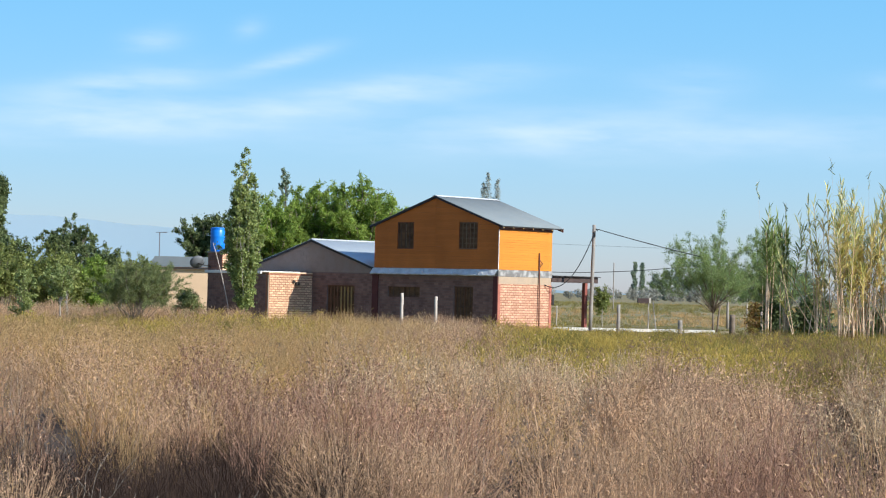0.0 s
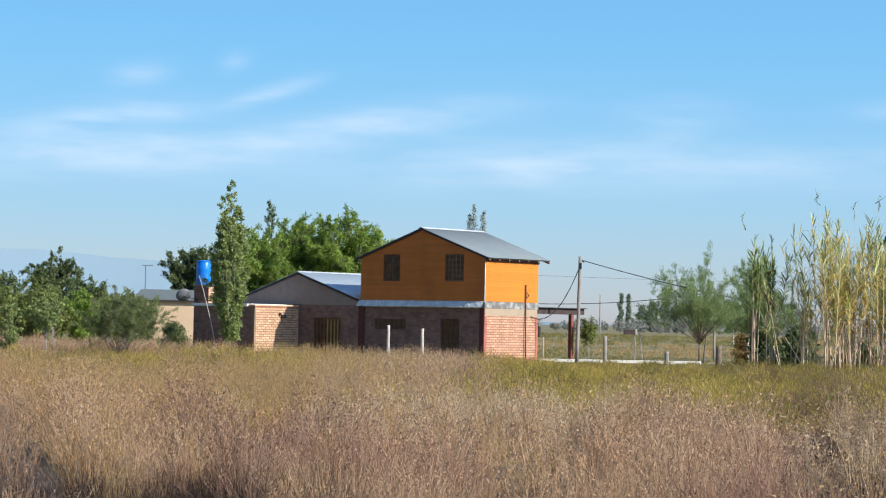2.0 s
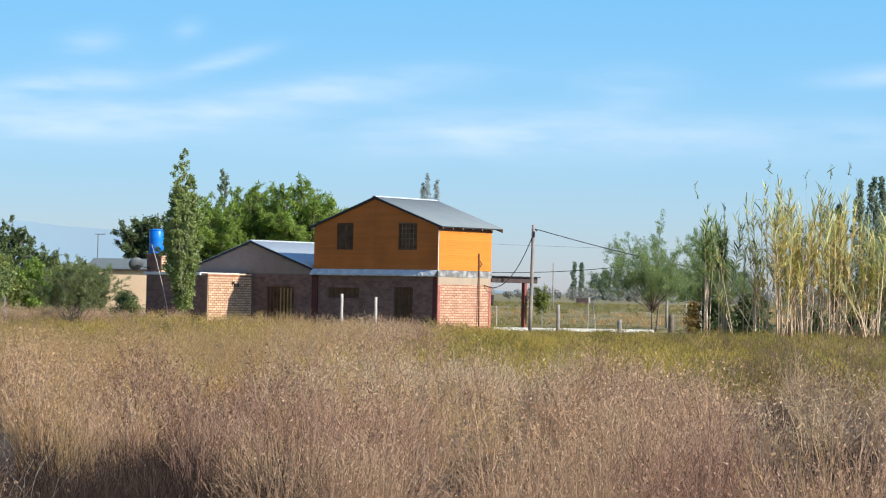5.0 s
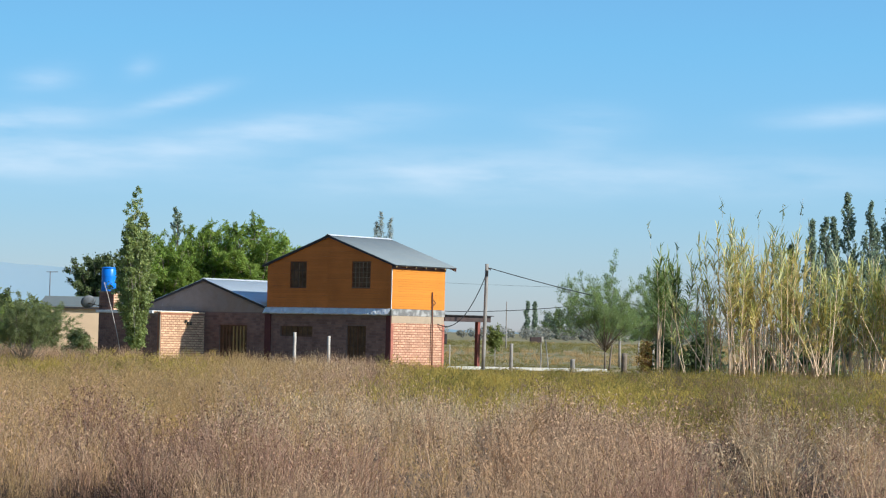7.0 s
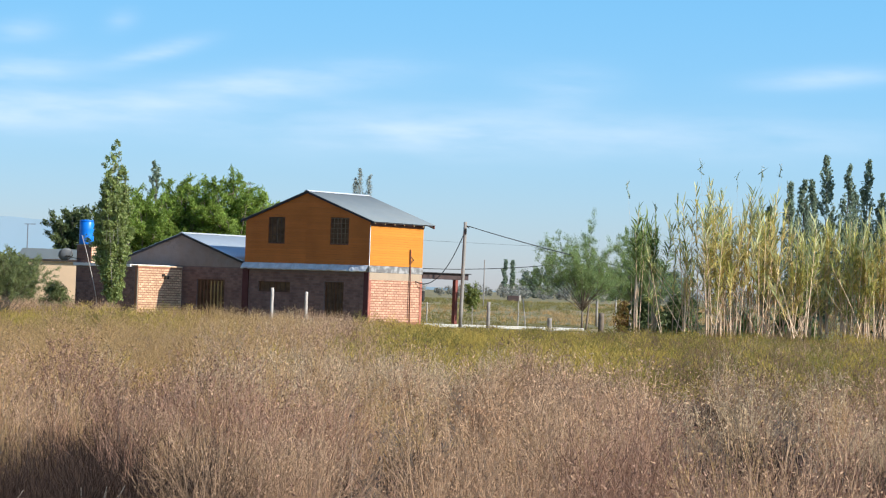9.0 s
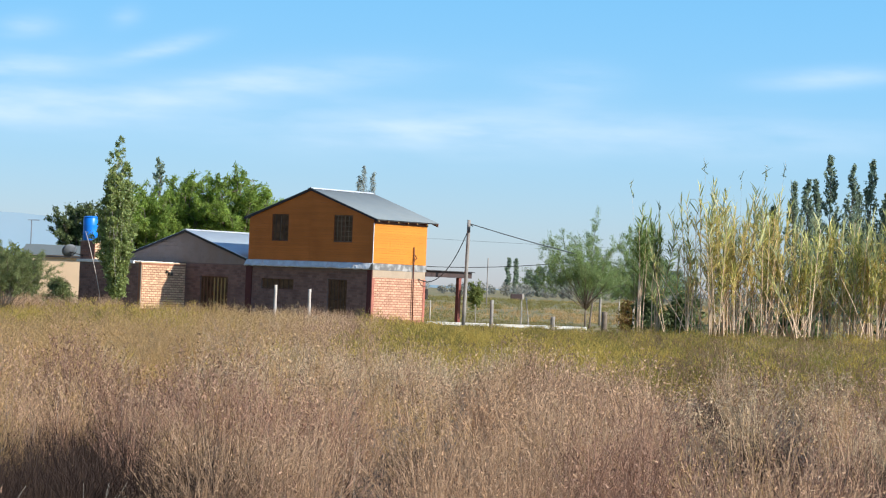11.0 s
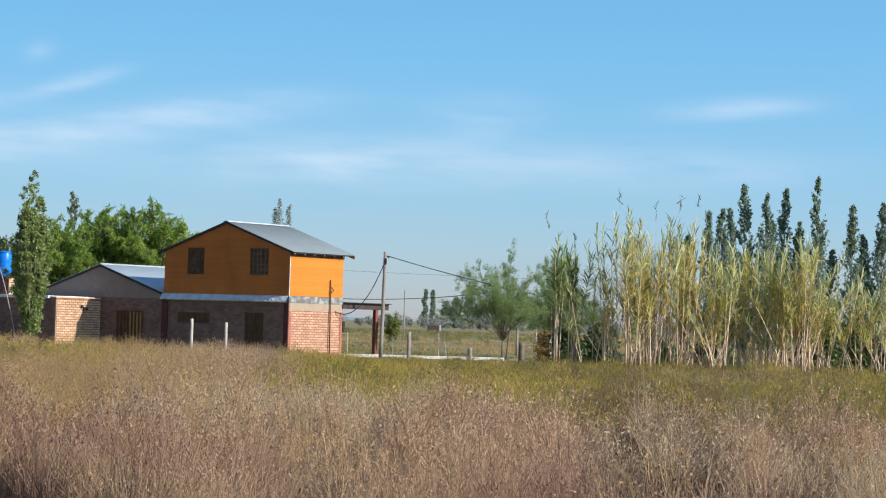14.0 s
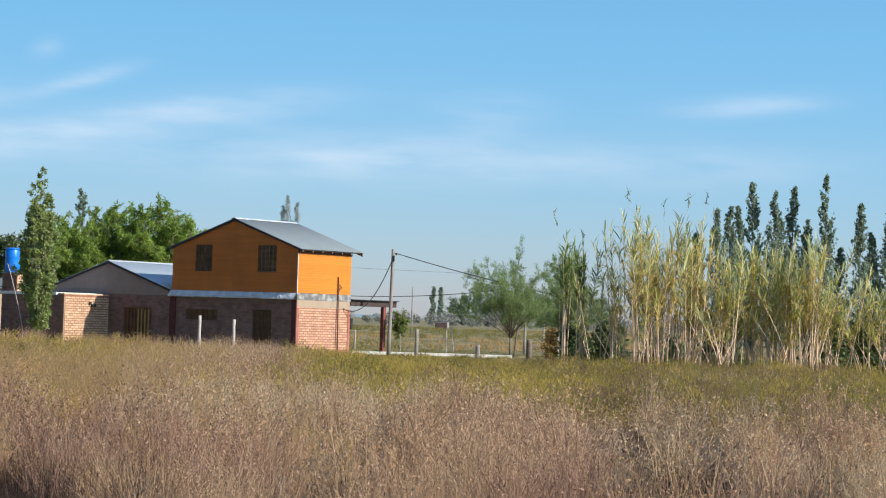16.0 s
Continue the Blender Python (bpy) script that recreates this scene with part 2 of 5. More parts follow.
M_iron = material("painted_iron", (0.05, 0.045, 0.04), 0.5, 0.2, 3, 30, metal=0.3)
M_glass = material("window_glass", (0.15, 0.088, 0.05), 0.4, 0.5, 4, 20, spec=0.06)
M_pillar = material("oxide_red_paint", (0.24, 0.075, 0.055), 0.7, 0.25, 3, 30)
# Oxide red darkened, to paint shade into the front columns
M_pillar_shade = material("shaded_oxide_red_paint", (0.11, 0.035, 0.032), 0.7, 0.2, 3, 30)
M_post = material("grey_post", (0.31, 0.28, 0.245), 0.9, 0.25, 3, 40, 0.4)
M_palepost = material("pale_post", (0.52, 0.46, 0.385), 0.9, 0.2, 3, 40, 0.3)
M_blue = material("blue_plastic", (0.015, 0.20, 0.75), 0.35, 0.08, 2, 20, spec=0.5)
M_dish = material("grey_dish", (0.16, 0.17, 0.18), 0.6, 0.15, 3, 30)
M_beige = material("beige_render", (0.72, 0.52, 0.33), 0.9, 0.08, 1, 20)
M_cable = material("black_cable", (0.03, 0.03, 0.03), 0.6, 0.1, 3, 30)
# Hill colour kept close to the sky's, so haze is painted in
M_hill = material("haze_painted_hill", (0.315, 0.425, 0.52), 1.0, 0.04, 0.002, 0.02, spec=0.0)

# ---- mesh helpers ----


def as_mesh(name, verts, faces, smooth=False):
    me = bpy.data.meshes.new(name)
    me.from_pydata([tuple(v) for v in verts], [], [tuple(f) for f in faces])
    if smooth:
        me.polygons.foreach_set("use_smooth", [True] * len(me.polygons))
    me.update()
    return me


def quick_mesh(name, verts, quads):
    """Large meshes of quads or triangles from arrays."""
    me = bpy.data.meshes.new(name)
    k = quads.shape[1]
    me.vertices.add(len(verts))
    me.vertices.foreach_set("co", np.ascontiguousarray(verts, dtype=np.float32).ravel())
    me.loops.add(quads.size)
    me.loops.foreach_set("vertex_index", np.ascontiguousarray(quads, dtype=np.int32).ravel())
    me.polygons.add(len(quads))
    me.polygons.foreach_set("loop_start", np.arange(0, quads.size, k, dtype=np.int32))
    me.polygons.foreach_set("loop_total", np.full(len(quads), k, dtype=np.int32))
    me.update(calc_edges=True)
    return me


def part(name, data, mat, parent=None, label=""):
    """One mesh object from a bmesh or mesh, under a thing or a part."""
    if isinstance(data, bmesh.types.BMesh):
        me = bpy.data.meshes.new(name)
        bmesh.ops.recalc_face_normals(data, faces=data.faces)
        data.to_mesh(me)
        data.free()
    else:
        me = data
    if mat and not me.materials:
        me.materials.append(mat)
    ob = new(name, me)
    if parent:
        ob.parent = parent
    return tagged(ob, label)


def thing(name, m, label, category, group=""):
    ob = new(name)
    ob.empty_display_size = 0.3
    ob.matrix_world = m
    return tagged(ob, label, category, group)


def box(bm, lo, hi, m=None):
    x0, y0, z0 = lo
    x1, y1, z1 = hi
    v = [bm.verts.new((m @ Vector(c)) if m else c) for c in ((x0, y0, z0), (x1, y0, z0), (x1, y1, z0), (x0, y1, z0), (x0, y0, z1), (x1, y0, z1), (x1, y1, z1), (x0, y1, z1))]
    for f in ((0, 3, 2, 1), (4, 5, 6, 7), (0, 1, 5, 4), (1, 2, 6, 5), (2, 3, 7, 6), (3, 0, 4, 7)):
        bm.faces.new([v[i] for i in f])
    return bm


def boxed(lo, hi, bevel=0.0):
    bm = box(bmesh.new(), lo, hi)
    if bevel:
        bmesh.ops.bevel(bm, geom=bm.edges[:], offset=bevel, segments=1, affect="EDGES")
    return bm


def prism(bm, pts, y0, y1):
    """A polygon in x, z, pushed from y0 to y1."""
    a = [bm.verts.new((x, y0, z)) for x, z in pts]
    b = [bm.verts.new((x, y1, z)) for x, z in pts]
    bm.faces.new(a), bm.faces.new(b[::-1])
    for i in range(len(pts)):
        j = (i + 1) % len(pts)
        bm.faces.new((a[i], b[i], b[j], a[j]))
    return bm


def wall(bm, x0, x1, z0, z1, y0, y1, holes=()):
    """A wall of thickness y0 to y1 with openings (x0, x1, z0, z1) right through it."""
    xs = sorted({x0, x1, *(h[0] for h in holes), *(h[1] for h in holes)})
    zs = sorted({z0, z1, *(h[2] for h in holes), *(h[3] for h in holes)})
    for a, b in zip(xs, xs[1:]):
        run = None
        for c, d in zip(zs, zs[1:]):
            if any(h[0] <= a and b <= h[1] and h[2] <= c and d <= h[3] for h in holes):
                if run:
                    box(bm, (a, y0, run[0]), (b, y1, run[1]))
                run = None
            else:
                run = (run[0], d) if run else (c, d)
        if run:
            box(bm, (a, y0, run[0]), (b, y1, run[1]))
    return bm


def tube(path, radii, sides=6):
    """A tapered tube along points: arrays of vertices and faces."""
    verts, faces = [], []
    path = [Vector(p) for p in path]
    for i, p in enumerate(path):
        d = (path[min(i + 1, len(path) - 1)] - path[max(i - 1, 0)]).normalized()
        a = d.orthogonal().normalized()
        b = d.cross(a)
        for k in range(sides):
            t = 2 * math.pi * k / sides
            verts.append(p + (a * math.cos(t) + b * math.sin(t)) * radii[i])
    for i in range(len(path) - 1):
        for k in range(sides):
            j = (k + 1) % sides
            faces.append((i * sides + k, i * sides + j, (i + 1) * sides + j, (i + 1) * sides + k))
    faces.append(tuple(range(sides))[::-1])
    faces.append(tuple((len(path) - 1) * sides + k for k in range(sides)))
    return verts, faces


def joined(pieces):
    verts, faces = [], []
    for v, f in pieces:
        o = len(verts)
        verts += v
        faces += [tuple(i + o for i in q) for q in f]
    return verts, faces


def leaves(points, rng, length, width, up=0.0, jitter=0.4):
    """One leaf blade at each point, turned at random, or upwards by `up`."""
    n = len(points)
    d = rng.normal(size=(n, 3))
    d[:, 2] += up * 2
    d /= np.linalg.norm(d, axis=1)[:, None]
    s = np.cross(d, rng.normal(size=(n, 3)))
    s /= np.linalg.norm(s, axis=1)[:, None] + 1e-9
    L = length * (1 + jitter * rng.uniform(-1, 1, (n, 1)))
    w = width * (1 + jitter * rng.uniform(-1, 1, (n, 1)))
    v = np.stack([points - d * L * 0.4 + s * w / 2, points - d * L * 0.4 - s * w / 2, points + d * L * 0.6], 1).reshape(-1, 3)
    return v, np.arange(3 * n).reshape(n, 3)


def grow(rng, height, profile, limbs, lift, start, per_limb, spread, leaf, trunk=0.12, bend=0.3, up=0.2, stems=1, droop=0.0, gap=0.0, inner=0.35, sway=(0.0, 0.0), wobble=0.012):
    """A tree: trunk(s), limbs that reach the crown's profile, and leaf clumps along them. Returns wood pieces and leaf arrays."""
    wood, pts = [], []
    rt, rr = zip(*profile)
    for s in range(stems):
        lean = rng.normal(0, bend, 2) * (0.35 if stems == 1 else 1.0)
        axis = [Vector((lean[0] * t * t * height * 0.12, lean[1] * t * t * height * 0.12, height * t)) for t in np.linspace(0, 0.97, 9)]
        wob = rng.normal(0, wobble * height, (9, 2))
        axis = [a + Vector((w[0], w[1], 0)) * (0 if i == 0 else 1) for i, (a, w) in enumerate(zip(axis, wob))]
        wood.append(tube(axis, [max(min(0.012, trunk * 0.3), trunk * (1 - 0.93 * t)) for t in np.linspace(0, 1, 9)], 7))
        for k in range(limbs // stems):
            t = start + (0.98 - start) * (k + rng.uniform(0, 1)) / (limbs // stems)
            if rng.uniform() < gap:
                continue
            az = rng.uniform(0, 2 * math.pi)
            el = radians(min(80, max(-20, lift + rng.normal(0, 10))))
            reach = float(np.interp(t, rt, rr)) * rng.uniform(0.45, 1.1)
            ta = min(0.96, max(start * rng.uniform(0.6, 1.2), t - reach * math.tan(el) / height))
            i = min(int(ta / 0.97 * 8), 7)
            a = axis[i].lerp(axis[i + 1], min(ta / 0.97 * 8 - i, 1))
            top = axis[min(int(t / 0.97 * 8), 8)]
            tip = Vector((top.x + math.cos(az) * reach, top.y + math.sin(az) * reach, t * height - droop * reach))
            ln = (tip - a).length
            mid = a.lerp(tip, 0.5) + Vector((0, 0, droop * ln * 0.4 + 0.03 * ln)) + Vector(rng.normal(0, 0.04 * ln, 3))
            r0 = trunk * 0.32 * (1 - 0.75 * t)
            wood.append(tube((a, mid, tip), (max(r0, min(0.01, trunk * 0.25)), max(r0 * 0.6, min(0.008, trunk * 0.2)), min(0.005, trunk * 0.12)), 4))
            q = rng.uniform(inner, 1.06, per_limb)
            A, Mm, Tt = (np.array(p) for p in (a, mid, tip))
            c = ((1 - q) ** 2)[:, None] * A + (2 * q * (1 - q))[:, None] * Mm + (q ** 2)[:, None] * Tt
            # clumps: several leaves share each centre
            centre = c[rng.integers(0, max(2, per_limb // 6), per_limb)]
            base = np.where(rng.uniform(size=(per_limb, 1)) < 0.6, centre, c)
            pts.append(base + rng.normal(0, 1, (per_limb, 3)) * spread * np.array([1, 1, 0.85]))
    P = np.concatenate(pts)
    P[:, 2] = np.maximum(P[:, 2], 0.15)
    u = P[:, 2] / height
    P[:, 0] += sway[0] * 4 * u * (1 - u) + sway[1] * u
    wv, wf = joined(wood)
    wv = [Vector((v[0] + sway[0] * 4 * (v[2] / height) * (1 - v[2] / height) + sway[1] * v[2] / height, v[1], v[2])) for v in wv]
    return (wv, wf), leaves(P, rng, leaf[0], leaf[1], up)


def plant(name, label, category, at, seed, height, profile, limbs, lift, start, per_limb, spread, leaf, foliage, bark=None, trunk=0.12, group="", **kw):
    rng = np.random.default_rng(seed)
    (wv, wf), (lv, lf) = grow(rng, height, profile, limbs, lift, start, per_limb, spread, leaf, trunk, **kw)
    ob = thing(name, pose(*at), label, category, group)
    part("trunk", as_mesh("trunk", wv, wf, True), bark or M_bark, ob)
    part("crown", quick_mesh("crown", lv, lf), foliage, ob)
    return ob


def leaves_along(points, dirs, rng, length, width, stray=0.5):
    """Leaf blades that follow the twig they sit on, each strayed a little."""
    n = len(points)
    d = dirs + rng.normal(0, stray, (n, 3))
    d /= np.linalg.norm(d, axis=1)[:, None] + 1e-9
    s = np.cross(d, rng.normal(size=(n, 3)))
    s /= np.linalg.norm(s, axis=1)[:, None] + 1e-9
    L = length * rng.uniform(0.6, 1.4, (n, 1))
    w = width * rng.uniform(0.6, 1.4, (n, 1))
    v = np.stack([points - d * L * 0.4 + s * w / 2, points - d * L * 0.4 - s * w / 2, points + d * L * 0.6], 1).reshape(-1, 3)
    return v, np.arange(3 * n).reshape(n, 3)


def ramify(rng, height, reach, fork, limbs, subs, twigs, per_twig, leaf, trunk, plume=0.24, lift=0.5, stray=0.45, low=0.35, jitter=0.05, stems=1, flat=1.0, ragged=0.25, top=2.0, shift=(0.0, 0.0), wild=0.55, bare=0.28):
    """A branching tree: limbs rise from the fork to an oval crown, branchlets leave them, and leafy twigs make plumes."""
    wood, P, D = [], [], []
    zf = fork * height
    up = np.array([0.0, 0.0, 1.0])

    def curve(a, c, b, t):
        return ((1 - t) ** 2)[:, None] * a + (2 * t * (1 - t))[:, None] * c + (t ** 2)[:, None] * b

    roots = [np.array([*rng.normal(0, 0.16 * reach if stems > 1 else 0.0, 2), 0.0]) for _ in range(stems)]
    lean = [np.array([*rng.normal(0, 0.05, 2), 1.0]) for _ in range(stems)]
    for r0, ln in zip(roots, lean):
        if zf > 0.1:
            wood.append(tube([r0, r0 + ln * zf * 0.5, r0 + ln * zf], [trunk, trunk * 0.85, trunk * 0.7], 7))
    for k in range(limbs):
        j = k % stems
        az = k * 2.399 + rng.normal(0, 0.35)
        u = math.sqrt((k + 0.5) / limbs) * rng.uniform(0.8, 1.05)
        z = zf + (height - zf) * (low + (1 - low) * max(0.0, 1 - min(u, 1.0) ** top) ** (1 / top)) * rng.uniform(1 - ragged, 1.0)
        a = roots[j] + lean[j] * zf * rng.uniform(0.75, 1.0)
        b = np.array([math.cos(az) * reach * u + shift[0], math.sin(az) * reach * u * flat + shift[1], z])
        span = np.linalg.norm(b - a)
        c = a + (b - a) * 0.45 + up * span * 0.10 + rng.normal(0, 0.05, 3) * span
        tt = np.linspace(0, 1, 6)
        path = curve(a, c, b, tt)
        wood.append(tube(list(path), [max(0.006, trunk * 0.42 * (1 - 0.9 * t)) for t in tt], 5))
        t = np.sort(rng.uniform(bare, 1.0, subs))
        t[-1] = 1.0
        base = curve(a, c, b, t)
        ahead = curve(a, c, b, np.minimum(t + 0.05, 1.05)) - base
        ahead /= np.linalg.norm(ahead, axis=1)[:, None] + 1e-9
        for q, f, tq in zip(base, ahead, t):
            d = f * 0.8 + rng.normal(0, wild, 3) + up * lift * rng.uniform(0.3, 1.2)
            d /= np.linalg.norm(d)
            ls = plume * height * rng.uniform(0.55, 1.15) * (1.15 - 0.45 * tq)
            e = q + d * ls
            m = q + d * ls * 0.5 + up * 0.06 * ls
            wood.append(tube([q, m, e], [max(0.004, trunk * 0.11), max(0.003, trunk * 0.07), 0.002], 3))
            tw = rng.uniform(0.15, 1.0, twigs)
            o = curve(q, m, e, tw)
            td = d + rng.normal(0, 0.55, (twigs, 3)) + up * lift * 0.5
            td /= np.linalg.norm(td, axis=1)[:, None]
            tl = ls * 0.42 * rng.uniform(0.5, 1.2, twigs) * (1.2 - 0.6 * tw)
            w = rng.uniform(0.0, 1.0, (twigs, per_twig))
            pts = o[:, None, :] + td[:, None, :] * (tl[:, None] * w)[..., None]
            P.append(pts.reshape(-1, 3))
            D.append(np.repeat(td, per_twig, axis=0))
    P, D = np.concatenate(P), np.concatenate(D)
    P = P + rng.normal(0, jitter, P.shape)
    P[:, 2] = np.maximum(P[:, 2], 0.12)
    return joined(wood), leaves_along(P, D, rng, leaf[0], leaf[1], stray)


def tree(name, label, at, seed, foliage, bark=None, category="tree", group="", **kw):
    (wv, wf), (lv, lf) = ramify(np.random.default_rng(seed), **kw)
    ob = thing(name, pose(*at), label, category, group)
    part("trunk", as_mesh("trunk", wv, wf, True), bark or M_bark, ob)
    part("crown", quick_mesh("crown", lv, lf), foliage, ob)
    return ob


# ---- ground ----
def ground_sheet():
    rings = [0.0] + [2.5 * 1.13 ** k for k in range(62)]
    verts, faces = [(0, 0, 0)], []
    n = 96
    for r in rings[1:]:
        for k in range(n):
            a = 2 * math.pi * k / n
            x, y = r * math.cos(a), r * math.sin(a)
            near = min(1.0, r / 8) * (1 if r < 400 else 0)
            z = 0.06 * near * (noise.noise(Vector((x * 0.12, y * 0.12, 3.1))) + 0.6 * noise.noise(Vector((x * 0.4, y * 0.4, 7.7))))
            verts.append((x, y, z - 0.03))
    for k in range(n):
        faces.append((0, 1 + k, 1 + (k + 1) % n))
    for i in range(len(rings) - 2):
        for k in range(n):
            j = (k + 1) % n
            faces.append((1 + i * n + k, 1 + (i + 1) * n + k, 1 + (i + 1) * n + j, 1 + i * n + j))
    me = as_mesh("ground", verts, faces, True)
    me.materials.append(M_soil)
    me.materials.append(M_far)
    for p in me.polygons:
        p.material_index = int(p.center.length > 99)
    g = part("ground", me, None)
    tagged(g, "flat plain of dry brown soil under weeds", "ground", kind="structure")


ground_sheet()

# ---- the house ----
# local x runs along the front to its near corner at 0, local y goes back, local z up
HOUSE = pose(2.52, 102.4, 0, 0, 0, -42)
W, L = 7.9, 3.87                       # front, side
Z_SLAB, Z_FLOOR, Z_EAVE, Z_APEX = 2.47, 2.78, 4.84, 6.16
PITCH = (Z_APEX - Z_EAVE) / (W / 2)
house = thing("house", HOUSE, "two-storey house, brick below and varnished pine boards above, with zinc roofs", "house")


def rake(x, x0=-W, x1=0.0, ze=Z_EAVE, za=Z_APEX):
    """Height of a gable's slope above x."""
    mid = (x0 + x1) / 2
    return za - abs(x - mid) * (za - ze) / ((x1 - x0) / 2)


UP_WIN = [(-6.42, -5.34, 3.70, 4.98), (-2.47, -1.31, 3.72, 4.97)]
LOW_OPEN = [(-6.98, -4.90, 1.40, 1.92), (-2.73, -1.53, 0.10, 1.97)]
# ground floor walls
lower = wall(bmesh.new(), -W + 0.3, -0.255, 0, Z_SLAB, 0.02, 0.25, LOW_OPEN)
part("front_wall", lower, M_mortar_shade, house, "brown brick wall with shade painted into its colour")
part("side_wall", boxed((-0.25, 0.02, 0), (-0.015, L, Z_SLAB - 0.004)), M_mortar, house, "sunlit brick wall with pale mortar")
part("back_wall", boxed((-W + 0.3, L - 0.25, 0), (-0.25, L - 0.004, Z_SLAB - 0.004)), M_mortar_shade, house)
part("inner_wall", boxed((-W + 0.3, 0.25, 0), (-W + 0.55, L - 0.25, Z_SLAB - 0.004)), M_mortar_shade, house)
part("corner_column", boxed((-0.28, -0.03, 0), (-0.002, 0.018, Z_SLAB - 0.002), 0.006), M_pillar_shade, house, "concrete column painted oxide red")
part("column", boxed((-W - 0.08, -0.05, 0), (-W + 0.3, 0.28, Z_SLAB - 0.01), 0.01), M_pillar_shade, house, "red painted column with shade darkened into its colour")
part("slab", boxed((-W, 0.0, Z_SLAB), (0.02, L + 0.05, Z_FLOOR), 0.01), M_concrete, house, "grey concrete ring beam with white splashes")
# pale render patch above the bricks on the side
part("render_patch", boxed((-0.014, 0.04, Z_SLAB - 0.335), (0.006, L - 0.04, Z_SLAB - 0.002)), M_tanrender, house, "tan rendered band")
for y0, y1 in ((0.0, 0.17), (L - 0.15, L + 0.01)):
    part("corner_pier", boxed((-0.012, y0, 0), (0.022, y1, Z_SLAB - 0.36), 0.006), M_redpier, house, "red brick corner pier")


def flashing():
    """A bent galvanised strip that hangs along the front of the slab, with a wavy lower edge."""
    n = 64
    rng = np.random.default_rng(5)
    v, f = [], []
    for i in range(n + 1):
        x = -W - 0.02 + (W + 0.02) * i / n
        w = rng.normal(0, 0.018, 4)
        v += [(x, -0.01, Z_FLOOR + 0.01), (x, -0.09 + w[0], Z_FLOOR - 0.03 + 0.3 * w[3]), (x, -0.18 + w[2], (Z_FLOOR + Z_SLAB) / 2 + w[3]), (x, -0.27 + w[0], Z_SLAB + 0.05 + 0.4 * w[1]), (x, -0.22 + w[2], Z_SLAB + 0.01 + 0.4 * w[1])]
    for i in range(n):
        for k in range(4):
            a = i * 5 + k
            f.append((a, a + 1, a + 6, a + 5))
    me = as_mesh("flashing", v, f)
    ob = part("flashing", me, M_foil, house, "galvanised metal strip with a wavy edge")
    s = ob.modifiers.new("thick", "SOLIDIFY")
    s.thickness = 0.004


flashing()
# upper storey: backing walls with window openings
bm = bmesh.new()
wall(bm, -W + 0.02, -0.02, Z_FLOOR, Z_EAVE - 0.02, 0.03, 0.15, [(a, b, c, Z_EAVE - 0.02) for a, b, c, d in UP_WIN])
part("upper_front_wall", bm, M_rafter, house)
bm = bmesh.new()
zb = Z_EAVE - 0.02
cuts = sorted([-W + 0.02, -0.02, -W / 2] + [x for w_ in UP_WIN for x in w_[:2]])
for a, b in zip(cuts, cuts[1:]):
    in_win = any(w_[0] <= a and b <= w_[1] for w_ in UP_WIN)
    z0 = max(w_[3] for w_ in UP_WIN) if in_win else zb
    prism(bm, [(a, z0), (b, z0), (b, rake(b) - 0.03), (a, rake(a) - 0.03)], 0.03, 0.15)
part("gable_wall", bm, M_rafter, house)
part("upper_side_wall", boxed((-0.15, 0.15, Z_FLOOR), (-0.03, L - 0.15, Z_EAVE - 0.03)), M_rafter, house)
part("upper_inner_wall", boxed((-W + 0.03, 0.15, Z_FLOOR), (-W + 0.15, L - 0.15, Z_EAVE - 0.03)), M_wood, house)
bm = bmesh.new()
prism(bm, [(-W + 0.02, Z_FLOOR), (-0.02, Z_FLOOR), (-0.02, Z_EAVE - 0.03), (-W / 2, Z_APEX - 0.05), (-W + 0.02, Z_EAVE - 0.03)], L - 0.15, L - 0.01)
part("upper_back_wall", bm, M_wood, house)


def front_boards():
    step = 0.115
    z = Z_FLOOR + 0.012
    while z < Z_APEX - 0.12:
        z1 = min(z + step - 0.004, Z_APEX - 0.06)
        half = lambda q: min(W / 2, (Z_APEX - 0.04 - q) / PITCH)
        spans = [(-W / 2 - half(z), -W / 2 - 0.004), (-W / 2 + 0.004, -W / 2 + half(z))]
        for a, b, c, d in UP_WIN:
            if z < d - 0.01 and z1 > c + 0.01:
                spans = [s for p, q in spans for s in ((p, min(q, a)), (max(p, b), q)) if s[1] - s[0] > 0.02]
        for p, q in spans:
            p1, q1 = max(p, -W / 2 - half(z1)), min(q, -W / 2 + half(z1))
            if q1 - p1 < 0.03:
                continue
            part("board", prism(bmesh.new(), [(p, z), (q, z), (q1, z1), (p1, z1)], 0.0, 0.028), M_wood_shade, house)
        z += step


def side_boards():
    step = 0.115
    z = Z_FLOOR + 0.012
    me = None
    while z + step < Z_EAVE + 0.02:
        if me is None:
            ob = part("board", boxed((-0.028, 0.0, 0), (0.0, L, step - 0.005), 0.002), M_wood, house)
            me = ob.data
        else:
            ob = part("board", me, None, house)
        ob.location.z = z
        z += step


front_boards()
side_boards()
part("corner_board", boxed((-0.02, -0.008, Z_FLOOR), (0.007, 0.02, Z_EAVE - 0.2)), M_white, house, "thin white corner strip")


